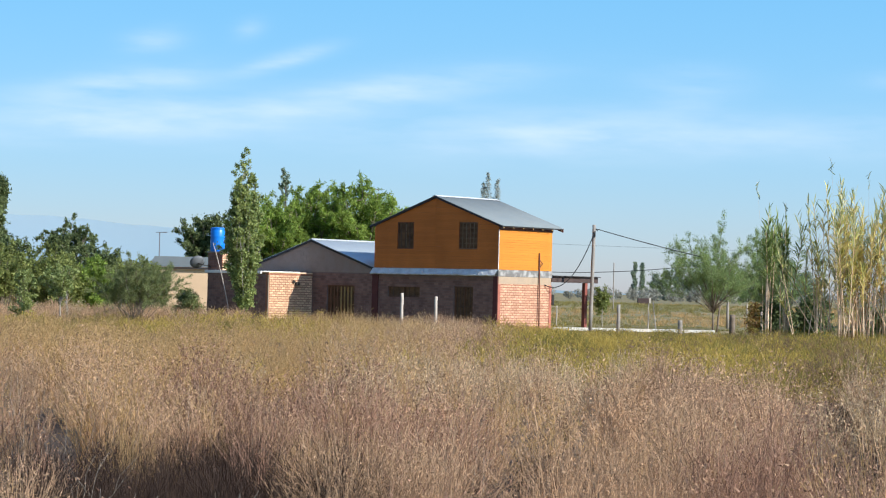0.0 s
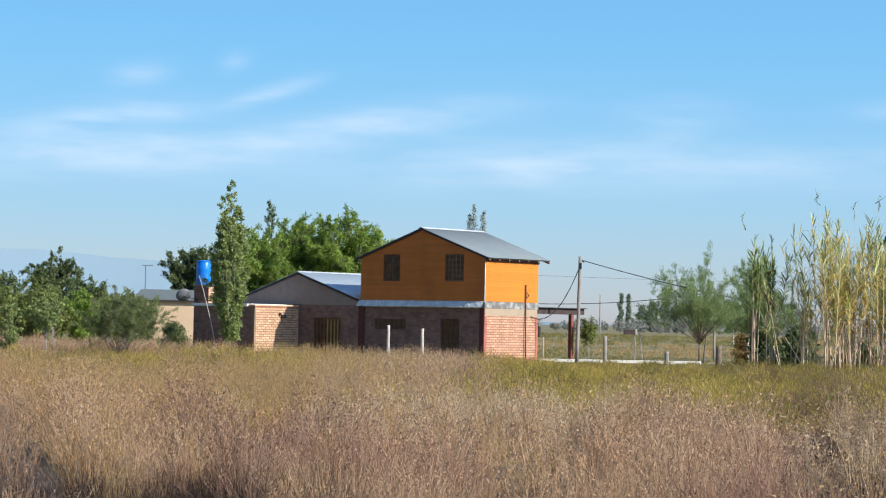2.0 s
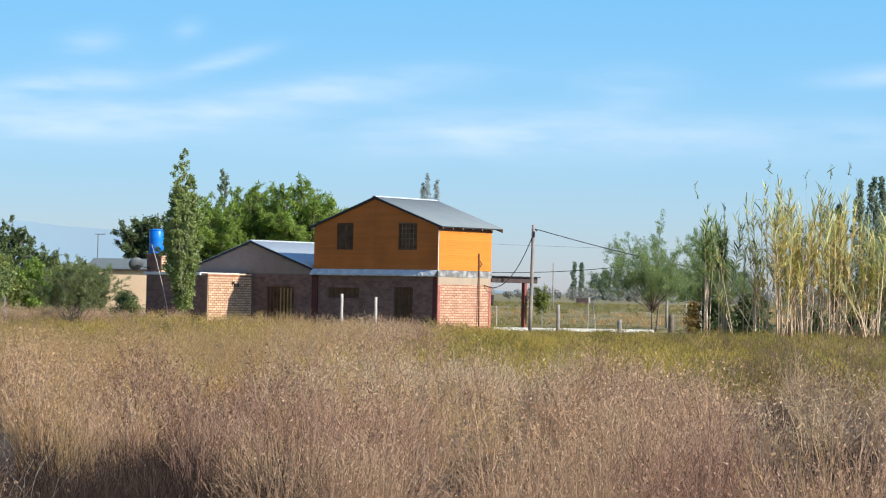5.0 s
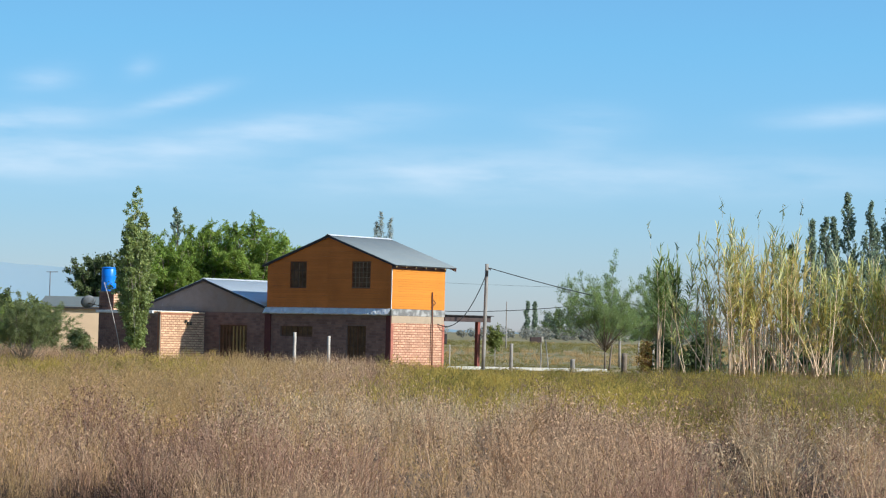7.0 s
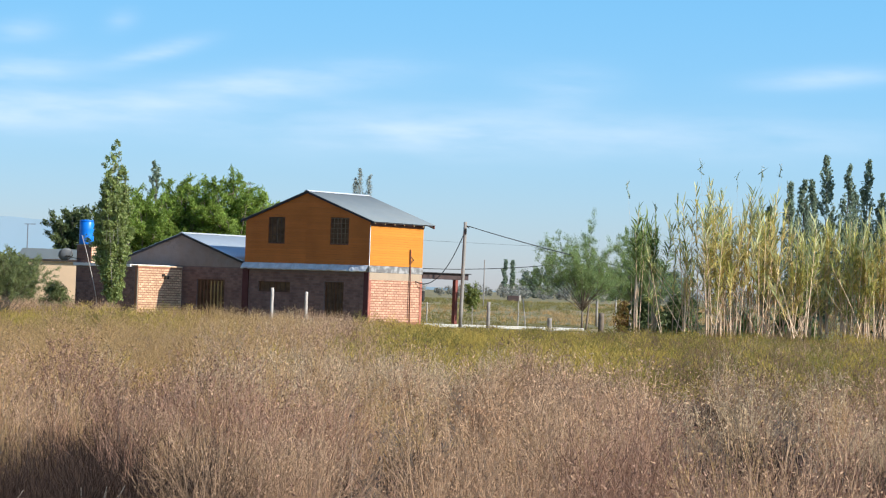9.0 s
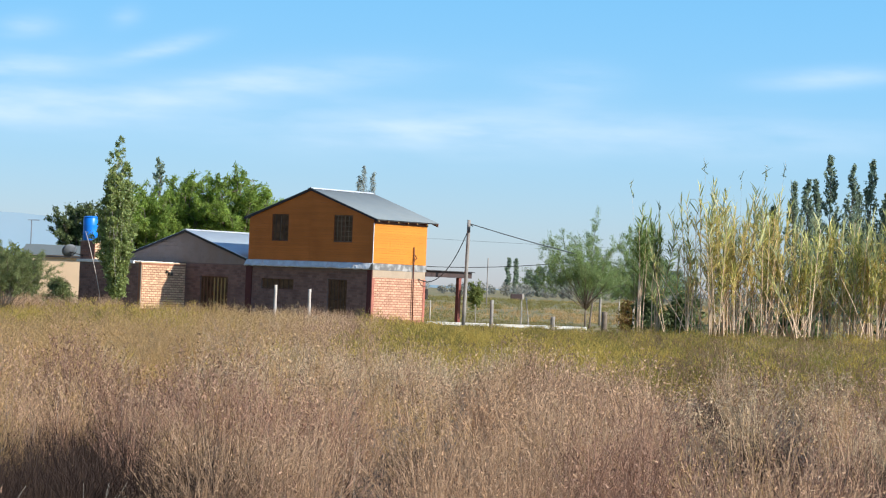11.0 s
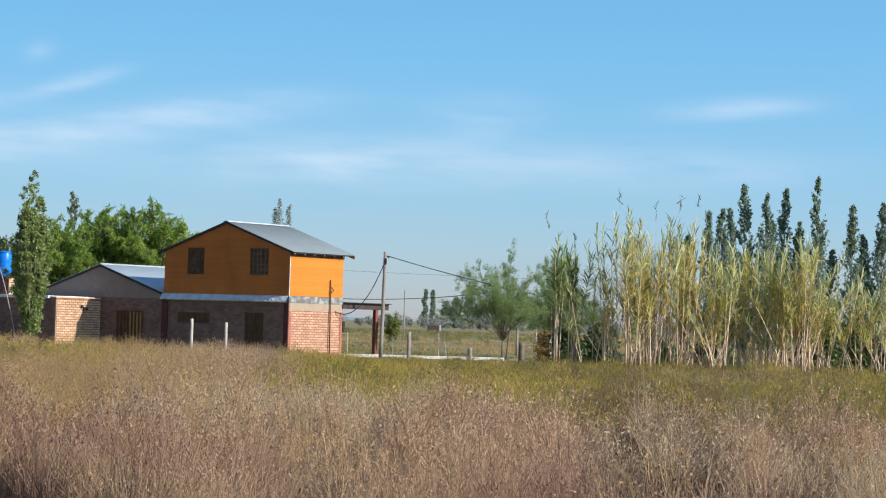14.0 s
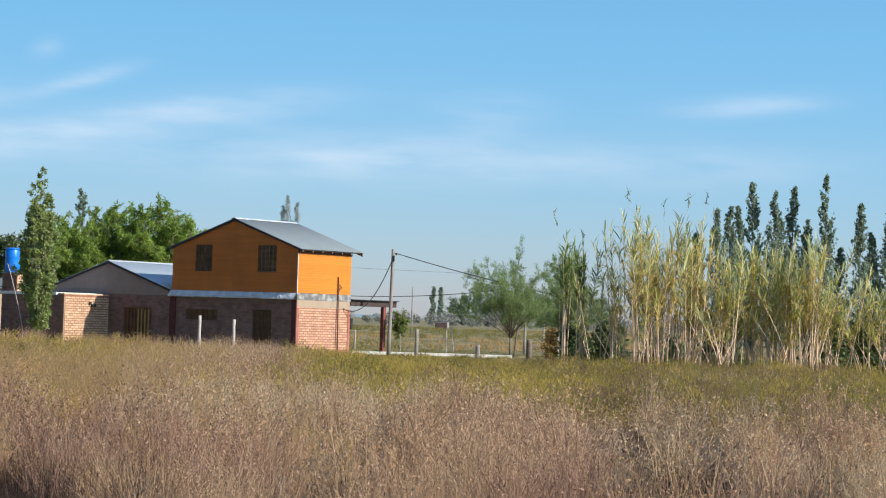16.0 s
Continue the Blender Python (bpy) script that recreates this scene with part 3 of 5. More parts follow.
def zinc_roof(name, x0, x1, y0, y1, ze, za, over, label, mat):
    """Two corrugated slopes under one ridge, with thickness."""
    mid, half = (x0 + x1) / 2, (x1 - x0) / 2
    slope = (za - ze) / half
    v, f = [], []
    ny = int((y1 - y0) / 0.038)
    for i in range(ny + 1):
        y = y0 + (y1 - y0) * i / ny
        w = 0.011 * (1 if i % 2 else -1)
        for x in (x0 - over, mid, x1 + over):
            v.append((x, y, za + 0.07 - abs(x - mid) * slope + w))
    for i in range(ny):
        for k in range(2):
            a = i * 3 + k
            f.append((a, a + 1, a + 4, a + 3))
    ob = part(name, as_mesh(name, v, f, True), mat, house, label)
    s = ob.modifiers.new("thick", "SOLIDIFY")
    s.thickness, s.offset = 0.012, -1
    cap = bmesh.new()
    prism(cap, [(mid - 0.2, za + 0.095 - 0.2 * slope), (mid, za + 0.105), (mid + 0.2, za + 0.095 - 0.2 * slope), (mid, za + 0.088)], y0 - 0.01, y1 + 0.01)
    part("ridge_cap", cap, M_foil, house)
    return slope


zinc_roof("roof", -W, 0.0, -0.10, L + 0.50, Z_EAVE, Z_APEX, 0.30, "grey corrugated zinc roof", M_zinc)
# dark barge boards on the front rake and a fascia of rafters under the side eave
for s in (-1, 1):
    bm = bmesh.new()
    xe = -W / 2 + s * (W / 2 + 0.28)
    zz = lambda x: Z_APEX + 0.055 - abs(x + W / 2) * PITCH
    pts = [(-W / 2, zz(-W / 2)), (xe, zz(xe)), (xe, zz(xe) - 0.10), (-W / 2, zz(-W / 2) - 0.10)]
    prism(bm, pts, -0.09, -0.045)
    part("barge_board", bm, M_edge, house, "dark barge board")
for k in range(7):
    y = 0.02 + k * (L + 0.35) / 6
    bm = bmesh.new()
    zz = lambda x: Z_APEX + 0.035 - abs(x + W / 2) * PITCH
    prism(bm, [(-0.6, zz(-0.6)), (0.24, zz(0.24)), (0.24, zz(0.24) - 0.11), (-0.6, zz(-0.6) - 0.13)], y, y + 0.06)
    rafter = part("rafter", bm, M_rafter, house, "red-brown rafter end")
    part("rafter_end", boxed((0.2405, y + 0.004, zz(0.24) - 0.105), (0.2435, y + 0.056, zz(0.24) - 0.005)), M_slat, rafter, "pale sawn rafter end")
part("fascia", boxed((0.245, -0.06, rake(0.24) - 0.01), (0.262, L + 0.46, rake(0.24) + 0.035)), M_edge, house)
part("wall_plate", boxed((-0.02, 0.0, Z_EAVE - 0.22), (0.045, L + 0.02, Z_EAVE - 0.02), 0.01), M_rafter, house, "dark red-brown timber wall plate")
bm = bmesh.new()
zz = lambda x: Z_APEX + 0.055 - abs(x + W / 2) * PITCH
prism(bm, [(-W / 2, zz(-W / 2)), (0.30, zz(0.30)), (0.30, zz(0.30) - 0.16), (-W / 2, zz(-W / 2) - 0.16)], L + 0.40, L + 0.46)
part("barge_board", bm, M_rafter, house, "dark red-brown barge board at the back")


def window(x0, x1, z0, z1, y, cols, rows, pane_mat, name="window", label="dark timber window with an iron grille", bars=True, bar_mat=None, mull_mat=None):
    w = part(name, wall(bmesh.new(), x0 + 0.002, x1 - 0.002, z0 + 0.002, z1 - 0.002, y - 0.02, y + 0.06, [(x0 + 0.06, x1 - 0.06, z0 + 0.06, z1 - 0.06)]), M_frame, house, label)
    mid = (x0 + x1) / 2
    part("mullion", boxed((mid - 0.035, y - 0.015, z0 + 0.06), (mid + 0.035, y + 0.05, z1 - 0.06)), mull_mat or M_frame, w)
    for a, b in ((x0 + 0.06, mid - 0.035), (mid + 0.035, x1 - 0.06)):
        part("pane", boxed((a, y + 0.02, z0 + 0.06), (b, y + 0.026, z1 - 0.06)), pane_mat, w)
    if bars:
        for k in range(1, cols):
            x = x0 + (x1 - x0) * k / cols
            part("bar", boxed((x - 0.014, y - 0.06, z0 + 0.02), (x + 0.014, y - 0.04, z1 - 0.02)), bar_mat or M_grille, w)
        for k in range(0, rows + 1):
            z = z0 + 0.03 + (z1 - z0 - 0.06) * k / rows
            part("bar", boxed((x0 + 0.01, y - 0.04, z - 0.012), (x1 - 0.01, y - 0.022, z + 0.012)), bar_mat or M_grille, w)
    return w


window(*UP_WIN[0], 0.06, 4, 3, M_glass, mull_mat=M_palegrille)
window(*UP_WIN[1], 0.06, 5, 5, M_glass, label="dark timber window with a pale iron grille", bar_mat=M_palegrille)
window(*LOW_OPEN[0], 0.12, 6, 1, M_glass, label="wide low dark timber window")
window(*LOW_OPEN[1], 0.12, 6, 2, M_glass, name="door", label="dark timber double door with iron bars")

# ---- the single-storey gabled wing ----
X2, X3, ZE2, ZA2 = -16.4, -8.0, 2.78, 4.08
D2 = (-11.09, -9.21, 0.05, 1.92)
part("wing_front_wall", wall(bmesh.new(), X2, X3 - 0.005, 0, 2.52, 0.02, 0.22, [D2]), M_mortar_shade, house, "brick wall of the wing with shade painted into its colour")
part("wing_side_wall", boxed((X2, 0.22, 0), (X2 + 0.2, 4.6, 2.75)), M_mortar_shade, house)
part("wing_back_wall", boxed((X2 + 0.2, 4.4, 0), (X3, 4.6, 2.75)), M_mortar_shade, house)
bm = bmesh.new()
prism(bm, [(X2, 2.524), (X3 - 0.005, 2.524), (X3 - 0.005, ZE2), ((X2 + X3) / 2, ZA2), (X2, ZE2)], 0.03, 0.2)
part("wing_gable", bm, M_render, house, "raw grey-brown rendered gable")
bm = bmesh.new()
prism(bm, [(X2 + 0.2, 2.754), (X3, 2.754), (X3, ZE2), ((X2 + X3) / 2, ZA2 - 0.02), (X2 + 0.2, ZE2)], 4.42, 4.6)
part("wing_back_gable", bm, M_render, house)
zinc_roof("wing_roof", X2, X3, -0.08, 4.75, ZE2, ZA2, 0.05, "pale corrugated zinc roof of the wing", M_zinc_new)
for s in (-1, 1):
    mid, half = (X2 + X3) / 2, (X3 - X2) / 2
    zz = lambda x: ZA2 + 0.05 - abs(x - mid) * (ZA2 - ZE2) / half
    xe = mid + s * (half + 0.04)
    part("wing_barge_board", prism(bmesh.new(), [(mid, zz(mid)), (xe, zz(xe)), (xe, zz(xe) - 0.11), (mid, zz(mid) - 0.11)], -0.09, -0.045), M_edge, house, "dark barge board")
dw = window(*D2, 0.10, 8, 1, M_glass, name="door", label="timber double door with pale upright slats", bars=False)
for k in range(7):
    x = D2[0] + 0.24 + k * 0.233
    part("slat", boxed((x - 0.035, 0.05, 0.15), (x + 0.035, 0.085, 1.83)), M_slat if k > 2 else M_frame, dw)

# ---- the flat-roofed brick annex ----
AX0, AX1, AY0, AY1 = -16.55, -12.14, -2.97, 0.015
annex = thing("brick_annex", HOUSE, "low flat-roofed brick annex with a white roof edge", "outbuilding")
part("front_wall", boxed((AX0, AY0, 0), (AX1 - 0.2, AY0 + 0.2, 2.36)), M_mortar_shade, annex)
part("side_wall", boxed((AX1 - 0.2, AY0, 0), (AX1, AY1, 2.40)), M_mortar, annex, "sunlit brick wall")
part("far_wall", boxed((AX0, AY0 + 0.2, 0), (AX0 + 0.2, AY1, 2.36)), M_mortar_shade, annex)
part("roof_slab", boxed((AX0 - 0.12, AY0 - 0.12, 2.36), (AX1 - 0.45, AY1, 2.50), 0.01), M_white, annex, "white painted roof slab edge")
part("coping", boxed((AX1 - 0.45, AY0 - 0.02, 2.402), (AX1 + 0.02, AY1, 2.47), 0.01), M_brick_pale, annex, "rough brick coping")
part("corner_trim", boxed((AX1 - 0.06, AY0 - 0.008, 0), (AX1 + 0.008, AY0 + 0.03, 2.3)), M_tanrender, annex, "pale rendered corner edge")
part("spotlight", boxed((AX1, AY0 + 1.75, 1.83), (AX1 + 0.16, AY0 + 1.98, 2.0), 0.02), M_iron, annex, "black wall floodlight")
part("wall_box", boxed((AX1, AY0 + 1.60, 1.95), (AX1 + 0.1, AY0 + 1.72, 2.08), 0.01), M_iron, annex)
pier = thing("brick_plinth", HOUSE @ pose(AX0 + 0.55, AY0 + 0.25, 2.50), "short brick plinth that carries the water tank", "plinth")
part("body", boxed((-0.55, -0.25, 0), (0.5, 0.3, 0.86), 0.01), M_mortar, pier)
part("slab", boxed((-0.6, -0.3, 0.86), (0.55, 0.35, 0.92), 0.01), M_concrete, pier)


# ---- water tank, dish, poles ----
def lathe(profile, n=28):
    v, f = [], []
    for r, z in profile:
        for k in range(n):
            a = 2 * math.pi * k / n
            v.append((r * math.cos(a), r * math.sin(a), z))
    for i in range(len(profile) - 1):
        for k in range(n):
            j = (k + 1) % n
            f.append((i * n + k, i * n + j, (i + 1) * n + j, (i + 1) * n + k))
    f.append(tuple(range(n))[::-1])
    f.append(tuple((len(profile) - 1) * n + k for k in range(n)))
    return as_mesh("lathe", v, f, True)


tank = thing("water_tank", HOUSE @ pose(AX0 + 0.36, AY0 + 0.28, 3.42), "blue plastic water tank on a brick plinth", "water tank")
part("body", lathe([(0.34, 0), (0.36, 0.03), (0.36, 0.30), (0.365, 0.33), (0.36, 0.36), (0.36, 0.72), (0.365, 0.75), (0.36, 0.78), (0.36, 1.08), (0.33, 1.13)]), M_blue, tank)
part("lid", lathe([(0.35, 1.12), (0.37, 1.13), (0.37, 1.17), (0.28, 1.20), (0.05, 1.22)]), M_blue, tank, "blue screw lid")
pipe = thing("water_pipe", HOUSE @ pose(AX0 + 1.0, AY0 - 0.14, 0), "pale bent water pipe from tank to ground", "pipe")
pv, pf = tube([(-0.52, 0.0, 3.85), (-0.1, -0.1, 3.2), (0.28, -0.15, 2.4), (0.62, -0.18, 1.6), (0.9, -0.2, 0.8), (1.02, -0.2, 0.0)], [0.017] * 6, 6)
part("tube", as_mesh("tube", pv, pf, True), M_palepost, pipe)

dish = thing("satellite_dish", pose(-12.26, 111.0, 2.78), "grey satellite dish on a bracket", "satellite dish")
bowl = lathe([(0.02, 0.0), (0.15, 0.015), (0.28, 0.055), (0.36, 0.10), (0.37, 0.10), (0.28, 0.045), (0.14, 0.003), (0.02, -0.01)])
b = part("reflector", bowl, M_dish, dish)
b.matrix_local = pose(0, 0, 0.05, -58, 0, 20)
pv, pf = tube([(0.0, 0.0, 0.03), (0.35, 0.05, -0.05), (0.62, 0.1, -0.1), (0.7, 0.12, -0.3)], [0.025] * 4)
part("bracket", as_mesh("bracket", pv, pf, True), M_iron, dish)
pv, pf = tube([(0, 0.02, -0.28), (0.12, 0.42, 0.2)], [0.012] * 2)
arm = part("arm", as_mesh("arm", pv, pf, True), M_iron, dish)


def post(name, at, top, r, mat, label, category="post", lean=(0, 0), sides=8, group=""):
    rng = np.random.default_rng(int(abs(at[0]) * 97) + 5)
    t = thing(name, pose(at[0], at[1], 0), label, category, group)
    n = 5
    path = [(lean[0] * k / n + rng.normal(0, 0.004), lean[1] * k / n, top * k / n) for k in range(n + 1)]
    v, f = tube(path, [r * (1.06 - 0.12 * k / n) for k in range(n + 1)], sides)
    part("shaft", as_mesh("shaft", v, f, True), mat, t)
    return t


pole = post("utility_pole", (6.99, 105.04), 5.03, 0.085, M_post, "weathered grey wooden utility pole", "pole", (0.07, 0))
pv, pf = tube([(0.09, -0.1, 4.45), (0.09, -0.1, 4.72)], [0.05, 0.05])
part("insulator", as_mesh("insulator", pv, pf), M_iron, pole)
pv, pf = tube([(0.06, 0, 4.88), (0.20, 0, 4.80), (0.26, 0, 4.74)], [0.035, 0.04, 0.03])
part("bracket", as_mesh("bracket", pv, pf), M_iron, pole)


def cable(name, a, b, sag, r, label):
    a, b = Vector(a), Vector(b)
    path = [a.lerp(b, t) + Vector((0, 0, -4 * sag * t * (1 - t))) for t in np.linspace(0, 1, 25)]
    v, f = tube(path, [r] * 25, 5)
    ob = part(name, as_mesh(name, v, f, True), M_cable)
    return tagged(ob, label, "cable")


cable("service_cable", (7.22, 105.04, 4.83), (16.5, 116.0, 3.25), 0.10, 0.022, "sagging black service cable")
cable("house_cable", (7.05, 105.04, 4.58), (4.75, 104.9, 2.15), 0.95, 0.022, "black cable drooping from pole to house")
cable("distant_cable", (3.6, 125.0, 3.0), (16.0, 125.0, 3.8), 0.35, 0.02, "thin distant power line")
post("distant_pole", (3.6, 125.0), 3.1, 0.07, M_post, "distant grey wooden line pole", "pole", group="distant poles")
post("distant_pole", (16.0, 125.0), 3.9, 0.07, M_post, "distant grey wooden line pole", "pole", group="distant poles")
for x, y, h in ((5.6, 185.0, 6.0), (60.0, 190.0, 6.4)):
    post("distant_pole", (x, y), h, 0.08, M_post, "distant grey wooden line pole", "pole", group="distant poles")
cable("distant_cable", (5.6, 185.0, 5.9), (60.0, 190.0, 6.3), 0.4, 0.009, "thin distant power line")

for x, y, h, r, lx in ((8.22, 104.0, 1.30, 0.085, 0.0), (11.11, 104.0, 0.64, 0.11, 0.0)):
    post("fence_post", (x, y), h, r, M_post, "weathered grey fence post in the grass", group="fence posts")
for x, y, h in ((-1.76, 96.0, 1.62), (-0.29, 96.0, 1.50)):
    post("fence_post", (x, y), h, 0.07, M_palepost, "pale wooden fence post in the weeds", group="fence posts")
for x, y, h, lx in ((6.05, 118.0, 1.1, 0.0), (10.35, 112.0, 1.35, 0.0), (10.75, 112.0, 1.45, -0.18), (17.9, 131.0, 2.0, 0.0)):
    post("stake", (x, y), h, 0.035, M_palepost, "thin pale wooden stake in the grass", "stake", (lx, 0), 6, "stakes")
rod = thing("iron_rod", HOUSE @ pose(0.10, 2.9, 0), "thin rusty iron rod standing against the house", "rod")
pv, pf = tube([(0, 0, 0), (-0.02, 0, 1.8), (-0.05, 0, 3.62)], [0.032, 0.030, 0.028])
part("shaft", as_mesh("shaft", pv, pf, True), M_rafter, rod)
pv, pf = tube([(-0.045, 0, 3.3), (0.0, 0.18, 3.12), (-0.035, 0.0, 2.95)], [0.02, 0.025, 0.02])
part("clamp", as_mesh("clamp", pv, pf, True), M_iron, rod)

# ---- porch ----
porch = thing("porch", HOUSE, "open timber porch on a red painted brick pillar", "porch")
part("beam", boxed((-0.20, L + 0.02, 2.28), (0.02, L + 3.55, 2.56), 0.01), M_beam, porch, "heavy dark timber beam")
part("beam", boxed((-2.6, L + 0.02, 2.30), (-2.4, L + 3.05, 2.54), 0.01), M_beam, porch)
part("roof_sheet", boxed((-2.8, L + 0.02, 2.56), (0.15, L + 3.6, 2.60)), M_edge, porch)
part("pillar", boxed((-0.20, L + 2.58, 0), (0.0, L + 2.78, 2.28), 0.015), M_pillar, porch, "red painted brick pillar")
part("pillar", boxed((-2.6, L + 2.55, 0), (-2.32, L + 2.85, 2.28), 0.015), M_pillar, porch)
part("hanging_box", boxed((-0.16, L + 0.03, 1.2), (0.06, L + 0.2, 1.7), 0.03), M_iron, porch)
kerb = thing("kerb", pose(4.6, 106.2, 0, 0, 0, 11), "low white painted kerb along the yard", "kerb")
for k in range(6):
    b = part("block", boxed((k * 1.46, -0.1, 0), (k * 1.46 + 1.44, 0.1, 0.15), 0.012), M_kerb, kerb)

# ---- beige building, brick block, distant lamp ----
shed = thing("beige_building", pose(-15.6, 126.0, 0), "low beige rendered building with a pale metal roof", "building")
part("wall", boxed((0, 0, 0), (3.6, 3.0, 2.62)), M_beige, shed)
bm = bmesh.new()
prism(bm, [(-0.4, 2.62), (4.0, 2.62), (4.0, 2.70), (-0.4, 2.70)], -0.2, 3.2)
part("roof", bm, M_edge, shed)
bm = bmesh.new()
prism(bm, [(-1.6, 2.75), (3.9, 2.75), (3.3, 3.35), (-1.2, 3.35)], 3.5, 9.0)
part("far_roof", bm, M_zinc, shed, "pale metal roof behind")
part("far_wall", boxed((-1.4, 3.7, 0), (3.7, 8.8, 2.75)), M_beige, shed)
blk = thing("brick_pile", pose(35.0, 400.0, 0), "low stack of bricks in the far field", "brick pile")
part("stack", boxed((0, 0, 0), (2.0, 1.6, 1.1), 0.03), M_beam, blk)
part("pale_end", boxed((2.02, 0.1, 0), (2.35, 1.5, 1.2), 0.03), M_palepost, blk)
lamp = post("street_lamp", (-23.0, 180.0), 5.85, 0.045, M_dish, "distant street lamp pole with a short arm", "street lamp")
pv, pf = tube([(-0.3, 0, 5.86), (0.6, 0, 5.88)], [0.03, 0.04])
part("arm", as_mesh("arm", pv, pf), M_dish, lamp)
for x, y, h in ((4.9, 160, 4.2), (17.6, 230, 5.0), (4.2, 150, 3.4)):
    post("distant_pole", (x, y), h, 0.06, M_post, "distant wooden pole in the fields", "pole", group="distant poles")

# ---- trees ----
tree("poplar", "slim young poplar with upright leafy branches", (-9.3, 104.2, 0), 11, M_poplar, M_palebark, height=8.7, reach=0.95, fork=0.05, limbs=52, subs=14, twigs=5, per_twig=11, leaf=(0.105, 0.09), trunk=0.045, plume=0.062, lift=1.1, stray=0.9, low=0.36, ragged=0.16, jitter=0.06, top=1.2, shift=(-0.1, 0.0), bare=0.03)
tree("willow_tree", "broad bright green willow behind the wing", (-5.1, 135, 0), 12, M_willow, height=8.3, reach=3.5, fork=0.2, limbs=34, subs=18, twigs=10, per_twig=10, leaf=(0.22, 0.06), trunk=0.24, plume=0.15, lift=0.3, stray=0.45, low=0.2, ragged=0.25, jitter=0.08, wild=1.0)
tree("willow_tree", "bright green willow behind the annex", (-10.3, 133, 0), 13, M_willow, height=7.2, reach=2.9, fork=0.18, limbs=30, subs=15, twigs=9, per_twig=10, leaf=(0.22, 0.06), trunk=0.22, plume=0.16, lift=0.2, low=0.1, ragged=0.3, jitter=0.08, wild=1.0)
tree("willow_tree", "bright green willow between its neighbours", (-8.0, 136, 0), 24, M_willow, height=8.1, reach=2.7, fork=0.18, limbs=28, subs=15, twigs=9, per_twig=11, leaf=(0.22, 0.06), trunk=0.22, plume=0.16, lift=0.25, low=0.25, ragged=0.2, jitter=0.08, wild=1.0)
tree("dark_tree", "dense dark green tree behind the annex", (-14.5, 140, 0), 14, M_dark, height=6.4, reach=2.4, fork=0.2, limbs=30, subs=12, twigs=8, per_twig=11, leaf=(0.16, 0.095), trunk=0.22, plume=0.16, lift=0.15, stray=0.9, low=0.3, jitter=0.09, wild=1.0)
tree("dark_tree", "dense dark green tree in deep shade", (-8.4, 139, 0), 15, M_dark, height=5.9, reach=2.4, fork=0.15, limbs=22, subs=9, twigs=8, per_twig=9, leaf=(0.19, 0.11), trunk=0.2, plume=0.16, lift=0.15, stray=0.9, low=0.3, jitter=0.09, wild=1.0)
tree("dark_tree", "tall dark green tree between willow and annex", (-11.6, 141, 0), 19, M_dark, height=7.4, reach=2.0, fork=0.15, limbs=24, subs=10, twigs=8, per_twig=9, leaf=(0.19, 0.11), trunk=0.2, plume=0.15, lift=0.2, stray=0.9, low=0.2, jitter=0.09, wild=1.0)
plant("conifer", "dark conifer with upswept tiers above the willows", "tree", (-10.2, 142, 0), 16, 9.5, [(0, 1.6), (0.5, 1.5), (0.75, 1.0), (0.88, 0.62), (1, 0.06)], 120, 48, 0.15, 80, 0.045, (0.14, 0.06), M_poplar_far, trunk=0.12, inner=0.25, gap=0.3, up=0.4)
for k, (dx, h) in enumerate(((-0.6, 10.3), (0.0, 11.1), (0.55, 10.6))):
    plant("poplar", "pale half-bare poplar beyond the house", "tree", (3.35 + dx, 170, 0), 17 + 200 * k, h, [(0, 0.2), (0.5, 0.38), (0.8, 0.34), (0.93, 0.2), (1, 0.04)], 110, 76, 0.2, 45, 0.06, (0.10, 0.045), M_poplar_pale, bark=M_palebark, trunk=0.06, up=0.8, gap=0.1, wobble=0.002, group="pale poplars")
# left thicket
plant("poplar", "tall dark poplar at the edge of the thicket", "tree", (-30.4, 150, 0), 21, 8.9, [(0, 0.8), (0.4, 1.2), (0.7, 0.9), (1, 0.15)], 110, 55, 0.1, 130, 0.17, (0.24, 0.16), M_dark, trunk=0.16)
tree("mixed_tree", "dark leafy tree in the thicket", (-22.0, 130, 0), 22, M_dark, M_palebark, height=5.3, reach=1.8, fork=0.3, limbs=24, subs=10, twigs=7, per_twig=12, leaf=(0.14, 0.085), trunk=0.12, plume=0.17, lift=0.2, stray=0.8, low=0.4, wild=1.0)
for i, (x, y, h, r, m) in enumerate(((-25.0, 124, 4.0, 2.0, M_mid), (-21.6, 120, 3.6, 1.9, M_mid), (-18.9, 124, 3.9, 1.5, M_dark), (-27.5, 132, 4.6, 2.2, M_dark), (-17.2, 121, 3.1, 1.3, M_mid), (-23.6, 112, 2.9, 1.5, M_mid), (-31, 120, 4.2, 2.3, M_mid), (-19.2, 113, 2.5, 1.4, M_mid), (-26.5, 108, 2.2, 1.4, M_mid), (-15.9, 117, 2.9, 1.3, M_mid), (-20.3, 117, 3.3, 1.6, M_mid), (-22.8, 116, 3.4, 1.6, M_mid), (-17.7, 114, 2.9, 1.1, M_willow), (-29.0, 126, 4.6, 2.3, M_dark), (-24.8, 128, 4.4, 2.0, M_dark), (-19.8, 127, 4.0, 1.9, M_dark))):
    tree("shrub", "dense green shrub in the thicket", (x, y, 0), 30 + i, m, category="shrub", group="thicket shrubs", height=h, reach=r, fork=0.05, limbs=24, subs=8, twigs=7, per_twig=5, leaf=(0.17, 0.10), trunk=0.04, plume=0.22, lift=0.35, stray=0.8, low=0.3, stems=4, ragged=0.3, wild=0.9, jitter=0.08)
